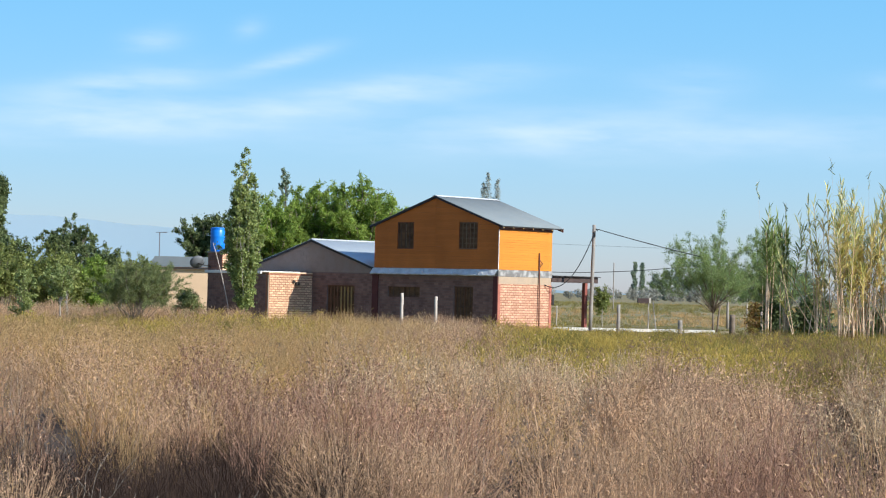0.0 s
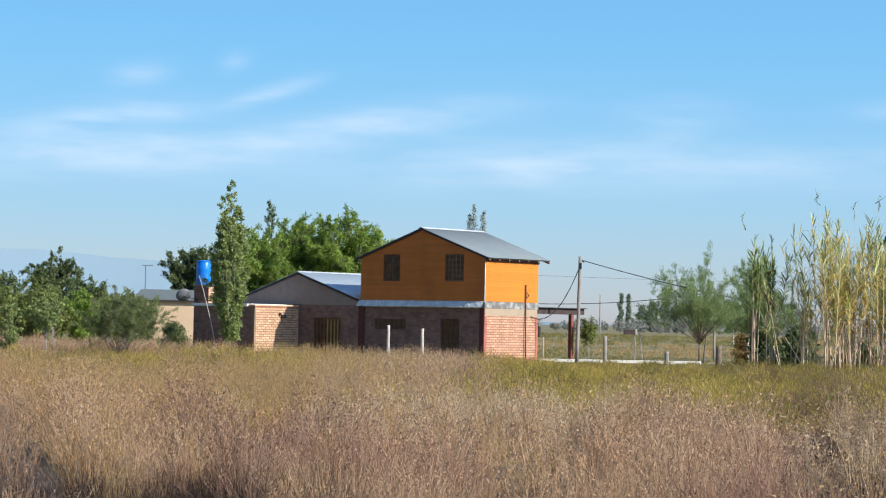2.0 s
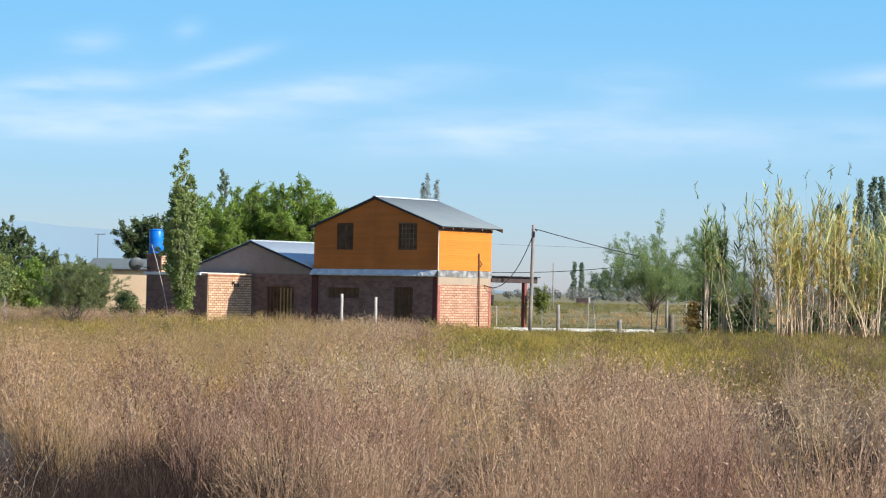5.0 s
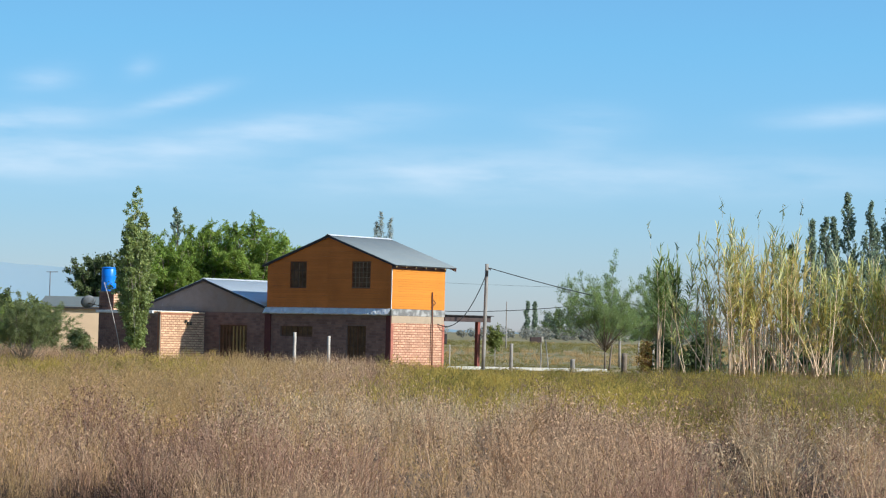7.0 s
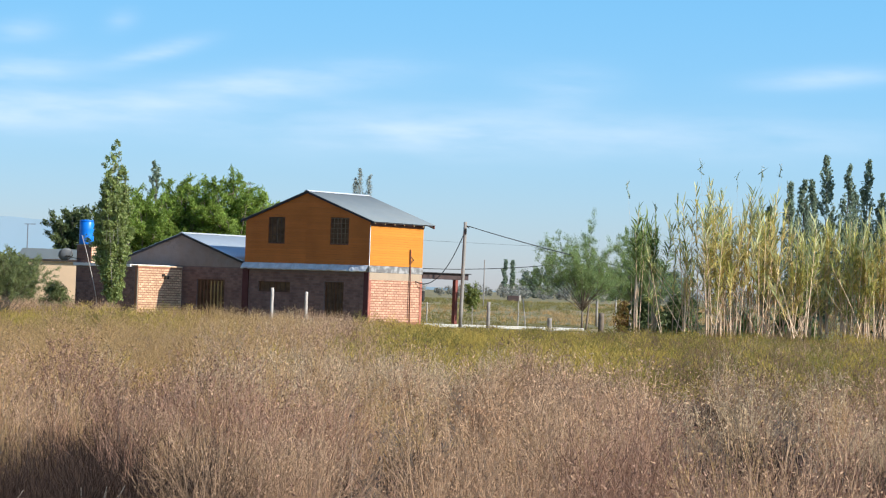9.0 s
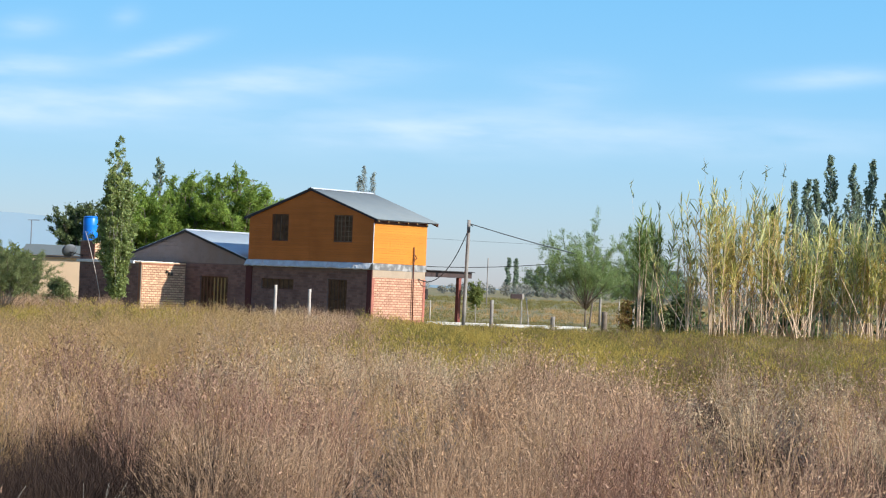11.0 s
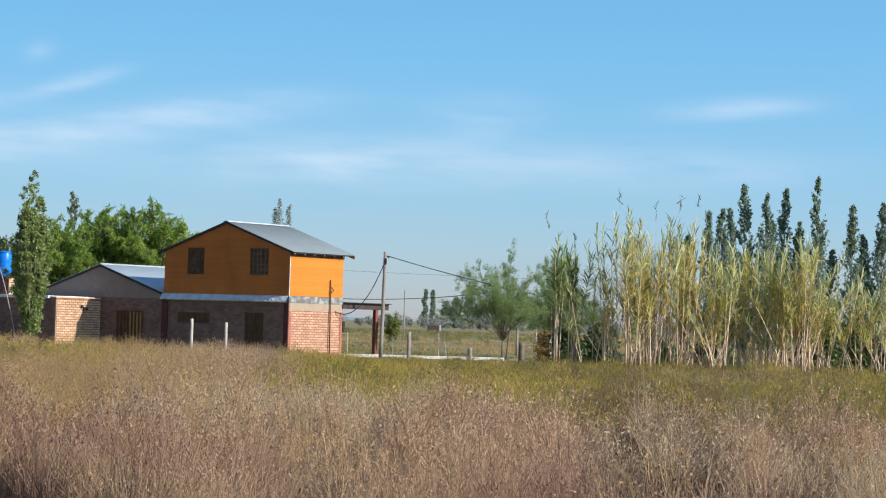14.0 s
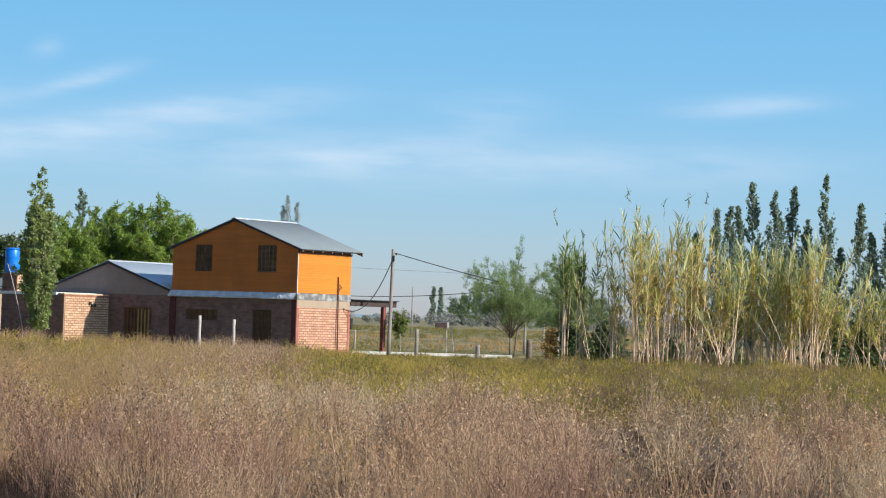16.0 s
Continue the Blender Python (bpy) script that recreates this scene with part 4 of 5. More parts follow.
tree("tamarisk", "rounded feathery grey-green tamarisk bush", (-12.55, 92, 0), 45, M_tamarisk, category="bush", height=2.7, reach=2.1, fork=0.06, limbs=46, subs=12, twigs=8, per_twig=16, leaf=(0.075, 0.013), trunk=0.03, plume=0.22, lift=0.4, stray=0.35, low=0.40, stems=9, ragged=0.2, jitter=0.035, wild=0.8, bare=0.4)
tree("sapling", "small leafy sapling with a pale trunk", (-15.1, 88, 0), 46, M_poplar, M_palebark, height=2.5, reach=0.75, fork=0.4, limbs=14, subs=6, twigs=5, per_twig=6, leaf=(0.10, 0.085), trunk=0.03, plume=0.16, lift=0.4, stray=0.8, low=0.2, wild=0.8)
tree("sapling", "thin upright leafy sapling", (-16.9, 90, 0), 47, M_poplar, height=2.4, reach=0.4, fork=0.1, limbs=10, subs=6, twigs=4, per_twig=6, leaf=(0.10, 0.08), trunk=0.025, plume=0.16, lift=0.8, stray=0.8, low=0.1, wild=0.7, bare=0.1)
for i, (x, y, h) in enumerate(((-16.2, 96, 2.4), (-14.3, 99, 1.9))):
    plant("dead_shrub", "bare dead shrub with pale twigs", "shrub", (x, y, 0), 130 + i, h, [(0, 0.1), (0.5, 0.3), (1, 0.12)], 36, 65, 0.1, 4, 0.05, (0.1, 0.03), M_straw, bark=M_palebark, trunk=0.03, stems=3, bend=0.8)
# right side
tree("feathery_tree", "light airy tree with feathery pale green crown", (13.6, 112, 0), 51, M_feather, height=6.0, reach=3.5, fork=0.2, limbs=28, subs=15, twigs=8, per_twig=12, leaf=(0.11, 0.022), trunk=0.06, plume=0.17, lift=0.6, stray=0.3, low=0.14, ragged=0.35, jitter=0.06, top=1.2)
tree("feathery_tree", "light airy tree behind the reeds", (17.3, 118, 0), 52, M_feather, height=5.4, reach=2.3, fork=0.15, limbs=24, subs=13, twigs=8, per_twig=14, leaf=(0.12, 0.024), trunk=0.07, plume=0.18, lift=0.6, stray=0.3, low=0.15, ragged=0.4, jitter=0.06)
for i, (x, h, r) in enumerate(((33.4, 5.6, 1.0), (35.0, 6.4, 1.1), (37.0, 6.9, 1.3), (39.0, 6.2, 1.8), (41.5, 7.2, 1.6), (44.2, 6.6, 2.2), (47.0, 7.4, 2.2), (50.0, 7.0, 2.6), (53.5, 7.4, 2.4), (57.0, 7.0, 2.6))):
    plant("mixed_tree", "green tree of the far windbreak, haze painted into its leaves", "tree", (x * 2, 700, 0), 60 + i, h * 1.45, [(0, r * 0.6), (0.3, r * 1.8), (0.7, r * 1.4), (1, r * 0.3)], 70, 45, 0.05, 90, 0.35, (0.45, 0.4), M_haze, trunk=0.2, gap=0.1, group="far windbreak")
for i, (x, y, h, r) in enumerate(((-13.0, 113, 1.5, 0.8), (-14.6, 112, 1.3, 0.9), (-12.4, 110, 1.2, 0.6))):
    plant("shrub", "low grey-green shrub before the beige building", "shrub", (x, y, 0), 160 + i, h, [(0, r * 0.8), (0.5, r), (1, r * 0.3)], 60, 45, 0.05, 60, 0.1, (0.12, 0.06), M_tamarisk, trunk=0.03, stems=3)
for i, (x, y, h, r) in enumerate(((14.6, 97.5, 2.3, 0.6), (16.4, 98.5, 2.5, 0.8), (18.9, 98, 1.8, 1.0), (21.5, 98, 1.9, 1.0), (26.3, 98.5, 3.4, 1.3), (28.3, 99, 3.6, 1.4), (30.4, 98.5, 3.8, 1.5), (32.6, 98, 3.9, 1.5))):
    plant("shrub", "dark green undergrowth behind the reeds", "shrub", (x, y, 0), 140 + i, h * 0.7, [(0, r * 0.8), (0.4, r), (0.8, r * 0.7), (1, r * 0.2)], 60, 35, 0.05, 60, 0.2, (0.2, 0.12), M_dark, trunk=0.05, stems=3, group="undergrowth")
tree("sapling", "small dark leafy tree by the kerb", (7.68, 107, 0), 55, M_mid, M_palebark, height=2.05, reach=0.42, fork=0.42, limbs=12, subs=6, twigs=5, per_twig=6, leaf=(0.11, 0.085), trunk=0.025, plume=0.14, lift=0.4, stray=0.8, low=0.15, wild=0.8)
plant("rusty_shrub", "small rusty brown shrub beside a stump", "shrub", (14.5, 103, 0), 56, 1.5, [(0, 0.3), (0.5, 0.55), (1, 0.2)], 50, 45, 0.1, 45, 0.09, (0.11, 0.07), M_autumn, trunk=0.03, stems=3)
post("stump", (14.7, 102.6), 1.2, 0.055, M_palepost, "pale cut stump beside the rusty shrub", "stump")
post("stump", (13.6, 104.5), 0.95, 0.14, M_bark, "thick brown weathered stump", "stump")
post("stake", (13.75, 111.5), 1.3, 0.05, M_bark, "dark leaning stake beside the airy tree", "stake", (0.12, 0), 6)
for i, (x, s) in enumerate(((28.35, 0.36), (29.5, 0.40))):
    plant("poplar", "distant slim dark poplar", "tree", (x * 2.42, 800, 0), 70 + i, 13.6 - 0.3 * i, [(0, 0.9), (0.3, s * 2.3), (0.7, s * 2.0), (1, 0.3)], 60, 68, 0.05, 60, 0.22, (0.5, 0.35), M_poplar_far, trunk=0.1, group="distant poplars")
# the row of poplars behind the reeds
ROW = [(28.75, 7.8), (29.8, 9.3), (30.6, 9.5), (31.6, 9.6), (32.5, 11.2), (33.5, 10.6), (34.4, 9.0), (35.1, 11.0), (36.1, 8.9), (37.0, 11.8), (38.2, 7.2), (39.3, 10.1), (40.4, 8.2), (41.2, 10.3), (42.4, 9.6), (43.6, 10.0)]
rng = np.random.default_rng(80)
for i, (x, h) in enumerate(ROW):
    at = (x, 140 + rng.uniform(-1, 1), 0)
    plant("poplar", "slim dark green poplar of the windbreak row", "tree", at, 80 + i, h * 1.02, [(0, 0.25), (0.2, 0.62), (0.45, 0.80), (0.65, 0.68), (0.8, 0.48), (0.92, 0.24), (1, 0.02)], 180, 70, 0.06, 42, 0.055, (0.15, 0.105), M_poplar_far, trunk=0.07, up=0.8, gap=0.25, wobble=0.002, inner=0.4, group="windbreak poplars")


def treeline():
    """Far trees along the horizon, too distant to count."""
    rng = np.random.default_rng(300)
    out = []
    for k in range(420):
        a = radians(rng.uniform(-16, 22))
        r = rng.uniform(480, 900)
        h = rng.uniform(1.8, 4.2) * (1.5 if rng.uniform() < 0.12 else 1)
        w = h * rng.uniform(0.3, 0.9) * (0.35 if rng.uniform() < 0.2 else 1)
        n = 110
        p = rng.normal(0, 1, (n, 3))
        p /= np.linalg.norm(p, axis=1)[:, None]
        p *= rng.uniform(0.5, 1, (n, 1))
        p = p * np.array([w, w, h / 2]) + np.array([r * math.sin(a), r * math.cos(a), h / 2])
        out.append(p)
    v, f = leaves(np.concatenate(out), rng, 0.6, 0.55)
    v[:, 2] = np.maximum(v[:, 2], -0.02)
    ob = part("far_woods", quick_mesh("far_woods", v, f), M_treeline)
    tagged(ob, "line of far woods along the horizon, haze painted into its leaves", "woods", kind="stuff")


treeline()

# ---- giant reeds ----
rng = np.random.default_rng(19)


def cane(parent, x, y, h, lean, az, leafy, green, bare):
    """One giant reed: a slim stalk, dry leaves hanging from its middle, and an upright fan of leaves at the tip."""
    top = Vector((math.cos(az) * lean, math.sin(az) * lean, math.sqrt(max(h * h - lean * lean, 0.3))))
    bow = rng.uniform(1.05, 1.5)
    at = lambda t: Vector((top.x * t ** bow, top.y * t ** bow, top.z * t))
    v, f = tube([at(t) for t in np.linspace(0, 1, 7)], [0.026 - 0.019 * t for t in np.linspace(0, 1, 7)], 5)
    st = part("stalk", as_mesh("stalk", v, f, True), M_cane, parent)
    st.location = (x, y, 0)
    n_fan = int(rng.integers(9, 15))
    n = leafy + n_fan
    t = np.concatenate([bare + (0.9 - bare) * rng.uniform(0, 1, leafy) ** 0.8, np.linspace(0.80, 1.0, n_fan)])
    fan = np.arange(n) >= leafy
    base = np.stack([top.x * t ** bow, top.y * t ** bow, top.z * t], 1)
    # leaves stand in two ranks on each cane
    a = rng.uniform(0, 2 * math.pi) + np.pi * (np.arange(n) % 2) + rng.normal(0, 0.5, n)
    ln = np.where(fan, rng.uniform(0.35, 0.62, n), rng.uniform(0.35, 0.85, n))
    el = np.radians(np.where(fan, rng.uniform(48, 78, n), rng.uniform(20, 78, n)))
    sag = np.where(fan, rng.uniform(-0.1, 0.35, n), rng.uniform(0.3, 1.5, n))
    d = np.stack([np.cos(a) * np.cos(el), np.sin(a) * np.cos(el), np.sin(el)], 1)
    axis = np.array(top.normalized())
    d = d + axis * 0.25
    d /= np.linalg.norm(d, axis=1)[:, None]
    side = np.cross(d, rng.normal(0, 0.5, (n, 3)) + np.array([0, 0, 1.0]))
    side /= np.linalg.norm(side, axis=1)[:, None] + 1e-9
    w = np.where(fan, rng.uniform(0.020, 0.034, n), rng.uniform(0.012, 0.028, n))[:, None]
    p1 = base + d * ln[:, None] * 0.5
    d2 = d - np.array([0, 0, 1.0]) * sag[:, None]
    d2 /= np.linalg.norm(d2, axis=1)[:, None]
    p2 = p1 + d2 * ln[:, None] * 0.5
    vv = np.stack([base - side * w * 0.5, base + side * w * 0.5, p1 + side * w, p1 - side * w, p2 + side * w * 0.08, p2 - side * w * 0.08], 1).reshape(-1, 3)
    for nm, sel, mt in (("foliage", ~fan, M_youngreed if green > 1 else M_reedgreen if rng.uniform() < green else M_caneleaf), ("tip_leaves", fan, M_youngreed if green > 1 else M_reedtip if rng.uniform() < 0.75 else M_reedgreen)):
        k = np.where(sel)[0][:, None] * 6
        q = np.concatenate([k + np.array([[0, 1, 2, 3]]), k + np.array([[3, 2, 4, 5]])])
        if len(q):
            used, q = np.unique(q, return_inverse=True)
            part(nm, quick_mesh(nm, vv[used], q.reshape(-1, 4)), mt, st)
    return st


CLUMPS = [  # x, height, canes, leafiness, lean, green share
    (13.45, 5.3, 6, 2.0, 0.04, 2.0), (14.35, 5.0, 7, 2.0, 0.06, 2.0), (15.2, 4.0, 8, 0.5, 0.2, 0.3), (15.95, 6.4, 13, 1.3, 0.08, 0.35), (16.9, 5.9, 15, 1.3, 0.12, 0.35),
    (17.5, 5.6, 12, 1.2, 0.14, 0.4), (18.1, 6.1, 16, 1.3, 0.11, 0.45), (18.9, 6.0, 16, 1.3, 0.13, 0.5), (19.6, 5.2, 11, 1.0, 0.2, 0.5), (20.4, 4.7, 13, 0.9, 0.28, 0.35),
    (21.2, 5.4, 13, 1.2, 0.16, 0.4), (22.1, 5.0, 14, 1.2, 0.2, 0.45), (22.7, 4.8, 12, 1.2, 0.2, 0.5), (23.3, 5.4, 17, 1.3, 0.14, 0.5), (24.0, 5.5, 15, 1.2, 0.22, 0.4),
    (24.9, 4.4, 11, 0.8, 0.32, 0.3), (26.2, 3.8, 10, 0.9, 0.3, 0.3), (27.4, 3.9, 10, 0.9, 0.3, 0.3), (28.8, 4.1, 11, 0.9, 0.28, 0.3), (30.1, 4.2, 11, 0.9, 0.28, 0.3),
]
for cx, ht, n, leafy, lean, green in CLUMPS:
    clump = thing("reed_clump", pose(cx, 92.5 + rng.uniform(-1.2, 1.2), 0), "clump of tall giant reeds, bare canes below and olive leaves above", "reeds", "reed stand")
    young = cx < 15
    for k in range(n):
        r = math.sqrt(rng.uniform(0, 1)) * (0.24 if young else 0.8)
        a = rng.uniform(0, 2 * math.pi)
        h = ht * (rng.uniform(0.86, 1.05) if young or k < n * 0.45 else rng.uniform(0.5, 0.9))
        cane(clump, r * math.cos(a), r * math.sin(a), h, min(abs(rng.normal(0, lean)), 0.5) * h, rng.uniform(0, 2 * math.pi), int(rng.uniform(26, 44) * leafy), green, 0.5 if young else rng.uniform(0.22, 0.5))
    # broken canes that lean across the stand
    for k in range(4 if n > 9 and not young else 0):
        a = rng.uniform(0, 2 * math.pi)
        ln = ht * rng.uniform(0.45, 0.85)
        cane(clump, 0.5 * math.cos(a), 0.5 * math.sin(a), ln, ln * rng.uniform(0.3, 0.62), rng.choice([0.2, 0.5, 3.0, 3.4]), 7, 0.2, 0.5)

for x, h, lx in ((13.3, 6.6, -0.35), (14.2, 5.75, -0.05), (16.3, 7.7, -0.3), (17.6, 7.1, 0.0), (18.35, 7.5, 0.3), (19.0, 7.75, 0.45), (19.9, 6.9, -0.2)):
    clump = thing("reed_plume", pose(x, 92.5, 0), "single tall thin reed with a tuft at its tip", "reeds", "tall reeds")
    path = [(lx * t * t, 0, h * t) for t in np.linspace(0, 1, 8)]
    v, f = tube(path, [0.006 - 0.004 * t for t in np.linspace(0, 1, 8)], 5)
    st = part("stalk", as_mesh("stalk", v, f, True), M_cane, clump)
    n = 8
    tt = rng.uniform(0.90, 1.0, n)
    pts = np.stack([lx * tt * tt, rng.normal(0, 0.03, n), h * tt], 1)
    v, f = leaves(pts, rng, 0.42, 0.045, 1.2)
    part("plume", quick_mesh("plume", v, f), M_poplar_far, st)

# ---- weeds ----


def bush_template(rng, stems, twigs, flecks, height, radius, width, fleck):
    """A dry bushy weed: fine stems fan out of one root to a rounded top, with side twigs and small dry leaves in its outer part."""
    q = []

    def across(d):
        s = np.cross(d, rng.normal(size=3))
        return s / (np.linalg.norm(s) + 1e-9)

    lump = rng.uniform(0, 2 * np.pi, 2)
    for k in range(stems):
        az, u = rng.uniform(0, 2 * np.pi), math.sqrt(rng.uniform(0, 1))
        f = 1 + 0.18 * math.cos(2 * az + lump[0]) + 0.12 * math.cos(3 * az + lump[1])
        h = height * (math.sqrt(1 - 0.72 * u * u) * rng.uniform(0.72, 1.0))
        a = np.array([*rng.normal(0, 0.10 * radius, 2), -0.03])
        b = np.array([math.cos(az) * radius * u * f, math.sin(az) * radius * u * f, h])
        m = a + (b - a) * np.array([0.38, 0.38, 0.55]) + rng.normal(0, 0.02, 3)
        s = across(m - a) * width
        q += [[a - s, a + s, m + s * 0.8], [a - s, m + s * 0.8, m - s * 0.8]]
        s = across(b - m) * width * 0.8
        q.append([m - s, m + s, b])
        for j in range(twigs):
            t = rng.uniform(0.25, 0.97)
            p = a + (m - a) * (t * 2) if t < 0.5 else m + (b - m) * (t * 2 - 1)
            d = (b - a) / np.linalg.norm(b - a) + rng.normal(0, 0.32, 3)
            e = p + d * rng.uniform(0.06, 0.17) * height
            s = across(e - p) * width * 0.7
            q.append([p - s, p + s, e])
            for n in range(flecks):
                c = p + (e - p) * rng.uniform(0.3, 1.1) + rng.normal(0, 0.012, 3)
                d = rng.normal(size=3) + np.array([0, 0, 0.5])
                d *= fleck * rng.uniform(0.6, 1.4) / np.linalg.norm(d)
                o = across(d) * fleck * 0.55
                q.append([c - d - o, c - d + o, c + d])
    return np.array(q)


def tuft_template(rng, blades, height, fan, width):
    """A grass tuft of single slim blades."""
    q = []
    for k in range(blades):
        az = rng.uniform(0, 2 * np.pi)
        out = rng.uniform(0.05, 1.0) * fan
        a = np.array([rng.normal(0, fan * 0.45), rng.normal(0, fan * 0.45), -0.03])
        b = a + np.array([np.cos(az) * out, np.sin(az) * out, height * rng.uniform(0.5, 1.1)])
        s = np.cross(b - a, rng.normal(size=3))
        s *= width / (np.linalg.norm(s) + 1e-9)
        q.append([a - s, a + s, b])
    return np.array(q)


def dome_template(rng, tufts, per_tuft, height, radius, length, width):
    """A soft rounded tussock: small sprays of fine leaves over a lumpy dome."""
    q = []
    lumps = rng.uniform(0, 2 * np.pi, 3)
    for k in range(tufts):
        az, el = rng.uniform(0, 2 * np.pi), math.asin(rng.uniform(0.0, 1.0) ** 0.8)
        out = np.array([math.cos(az) * math.cos(el), math.sin(az) * math.cos(el), math.sin(el)])
        f = 0.80 + 0.15 * math.cos(3 * az + lumps[0]) + 0.13 * math.cos(2 * az + lumps[1] + 4 * el) + rng.normal(0, 0.07)
        c = out * np.array([radius, radius, height]) * f
        lean = np.array([0, 0, 0.9]) + out * 0.7 + rng.normal(0, 0.3, 3)
        for n in range(per_tuft):
            d = lean + rng.normal(0, 0.45, 3)
            d /= np.linalg.norm(d)
            p = c + rng.normal(0, 0.055, 3)
            s = np.cross(d, rng.normal(size=3))
            s *= width / (np.linalg.norm(s) + 1e-9)
            ln = length * rng.uniform(0.6, 1.4)
            q.append([p - d * ln * 0.5 - s, p - d * ln * 0.5 + s, p + d * ln * 0.5])
    return np.array(q)


def scatter(name, mat, label, templates, points, scales, seed, wide=0.0):
    """One object of many weeds, each a turned and scaled copy of a template."""
    rng = np.random.default_rng(seed)
    kind = rng.integers(0, len(templates), len(points))
    turn = rng.uniform(0, 2 * np.pi, len(points))
    out = []
    for k, t in enumerate(templates):
        sel = np.where(kind == k)[0]
        if len(sel) == 0:
            continue
        c, s = np.cos(turn[sel]), np.sin(turn[sel])
        S = scales[sel][:, None, None]
        x, y, z = t[..., 0][None], t[..., 1][None], t[..., 2][None]
        sp = np.maximum(S, wide) * rng.uniform(0.85, 1.3, (len(sel), 1, 1))
        X = (x * c[:, None, None] - y * s[:, None, None]) * sp + points[sel, 0][:, None, None]
        Y = (x * s[:, None, None] + y * c[:, None, None]) * sp + points[sel, 1][:, None, None]
        out.append(np.stack([X, Y, z * S - 0.02], -1).reshape(-1, 3))
    v = np.concatenate(out)
    ob = part(name, quick_mesh(name, v, np.arange(len(v)).reshape(-1, 3)), mat)
    return tagged(ob, label, "weeds", kind="stuff")


def field_points(rng, near, far, density, a0=-13.5, a1=18.8):
    """Random places in a wide fan of the field between two distances."""
    area = radians(a1 - a0) / 2 * (far ** 2 - near ** 2)
    n = int(area * density)
    r = np.sqrt(rng.uniform(near ** 2, far ** 2, n))
    a = np.radians(rng.uniform(a0, a1, n))
    return np.stack([r * np.sin(a), r * np.cos(a)], 1)


def patch(p, s, off):
    return np.array([noise.noise(Vector((x * s + off, y * s * 0.6 - off, off))) for x, y in p])


def off_house(p):
    """Keeps clear of the buildings and the mown yard beside them."""
    inv = HOUSE.inverted()
    q = np.array([tuple(inv @ Vector((x, y, 0))) for x, y in p])
    inside = (q[:, 0] > -17.0) & (q[:, 0] < 0.25) & (q[:, 1] > -0.3)
    inside |= (q[:, 0] > -16.2) & (q[:, 0] < -11.9) & (q[:, 1] > -3.3)
    inside |= (q[:, 1] > 3.0)
    return ~inside


def step(v, a, b):
    t = np.clip((v - a) / (b - a), 0, 1)
    return t * t * (3 - 2 * t)


rng = np.random.default_rng(101)
near_t = [bush_template(rng, 74, 4, 1, 0.92, 0.40, 0.0017, 0.0075) for _ in range(7)]
mid_t = [bush_template(rng, 40, 4, 2, 0.90, 0.44, 0.0028, 0.0115) for _ in range(7)]
far_t = [bush_template(rng, 18, 4, 3, 0.86, 0.68, 0.0045, 0.0120) for _ in range(7)]
bushy_near = [bush_template(rng, 64, 4, 0, 0.84, 0.34, 0.0020, 0.007) for _ in range(4)]
bushy_far = [bush_template(rng, 36, 4, 0, 0.84, 0.38, 0.0036, 0.012) for _ in range(5)]
dome_t = [dome_template(rng, 60, 8, 0.66, 0.95, 0.085, 0.0085) for _ in range(6)]
mound_t = [dome_template(rng, 9, 5, 0.5, 0.55, 0.13, 0.012) for _ in range(5)]
low_t = [tuft_template(rng, 22, 0.70, 0.34, 0.013) for _ in range(5)]
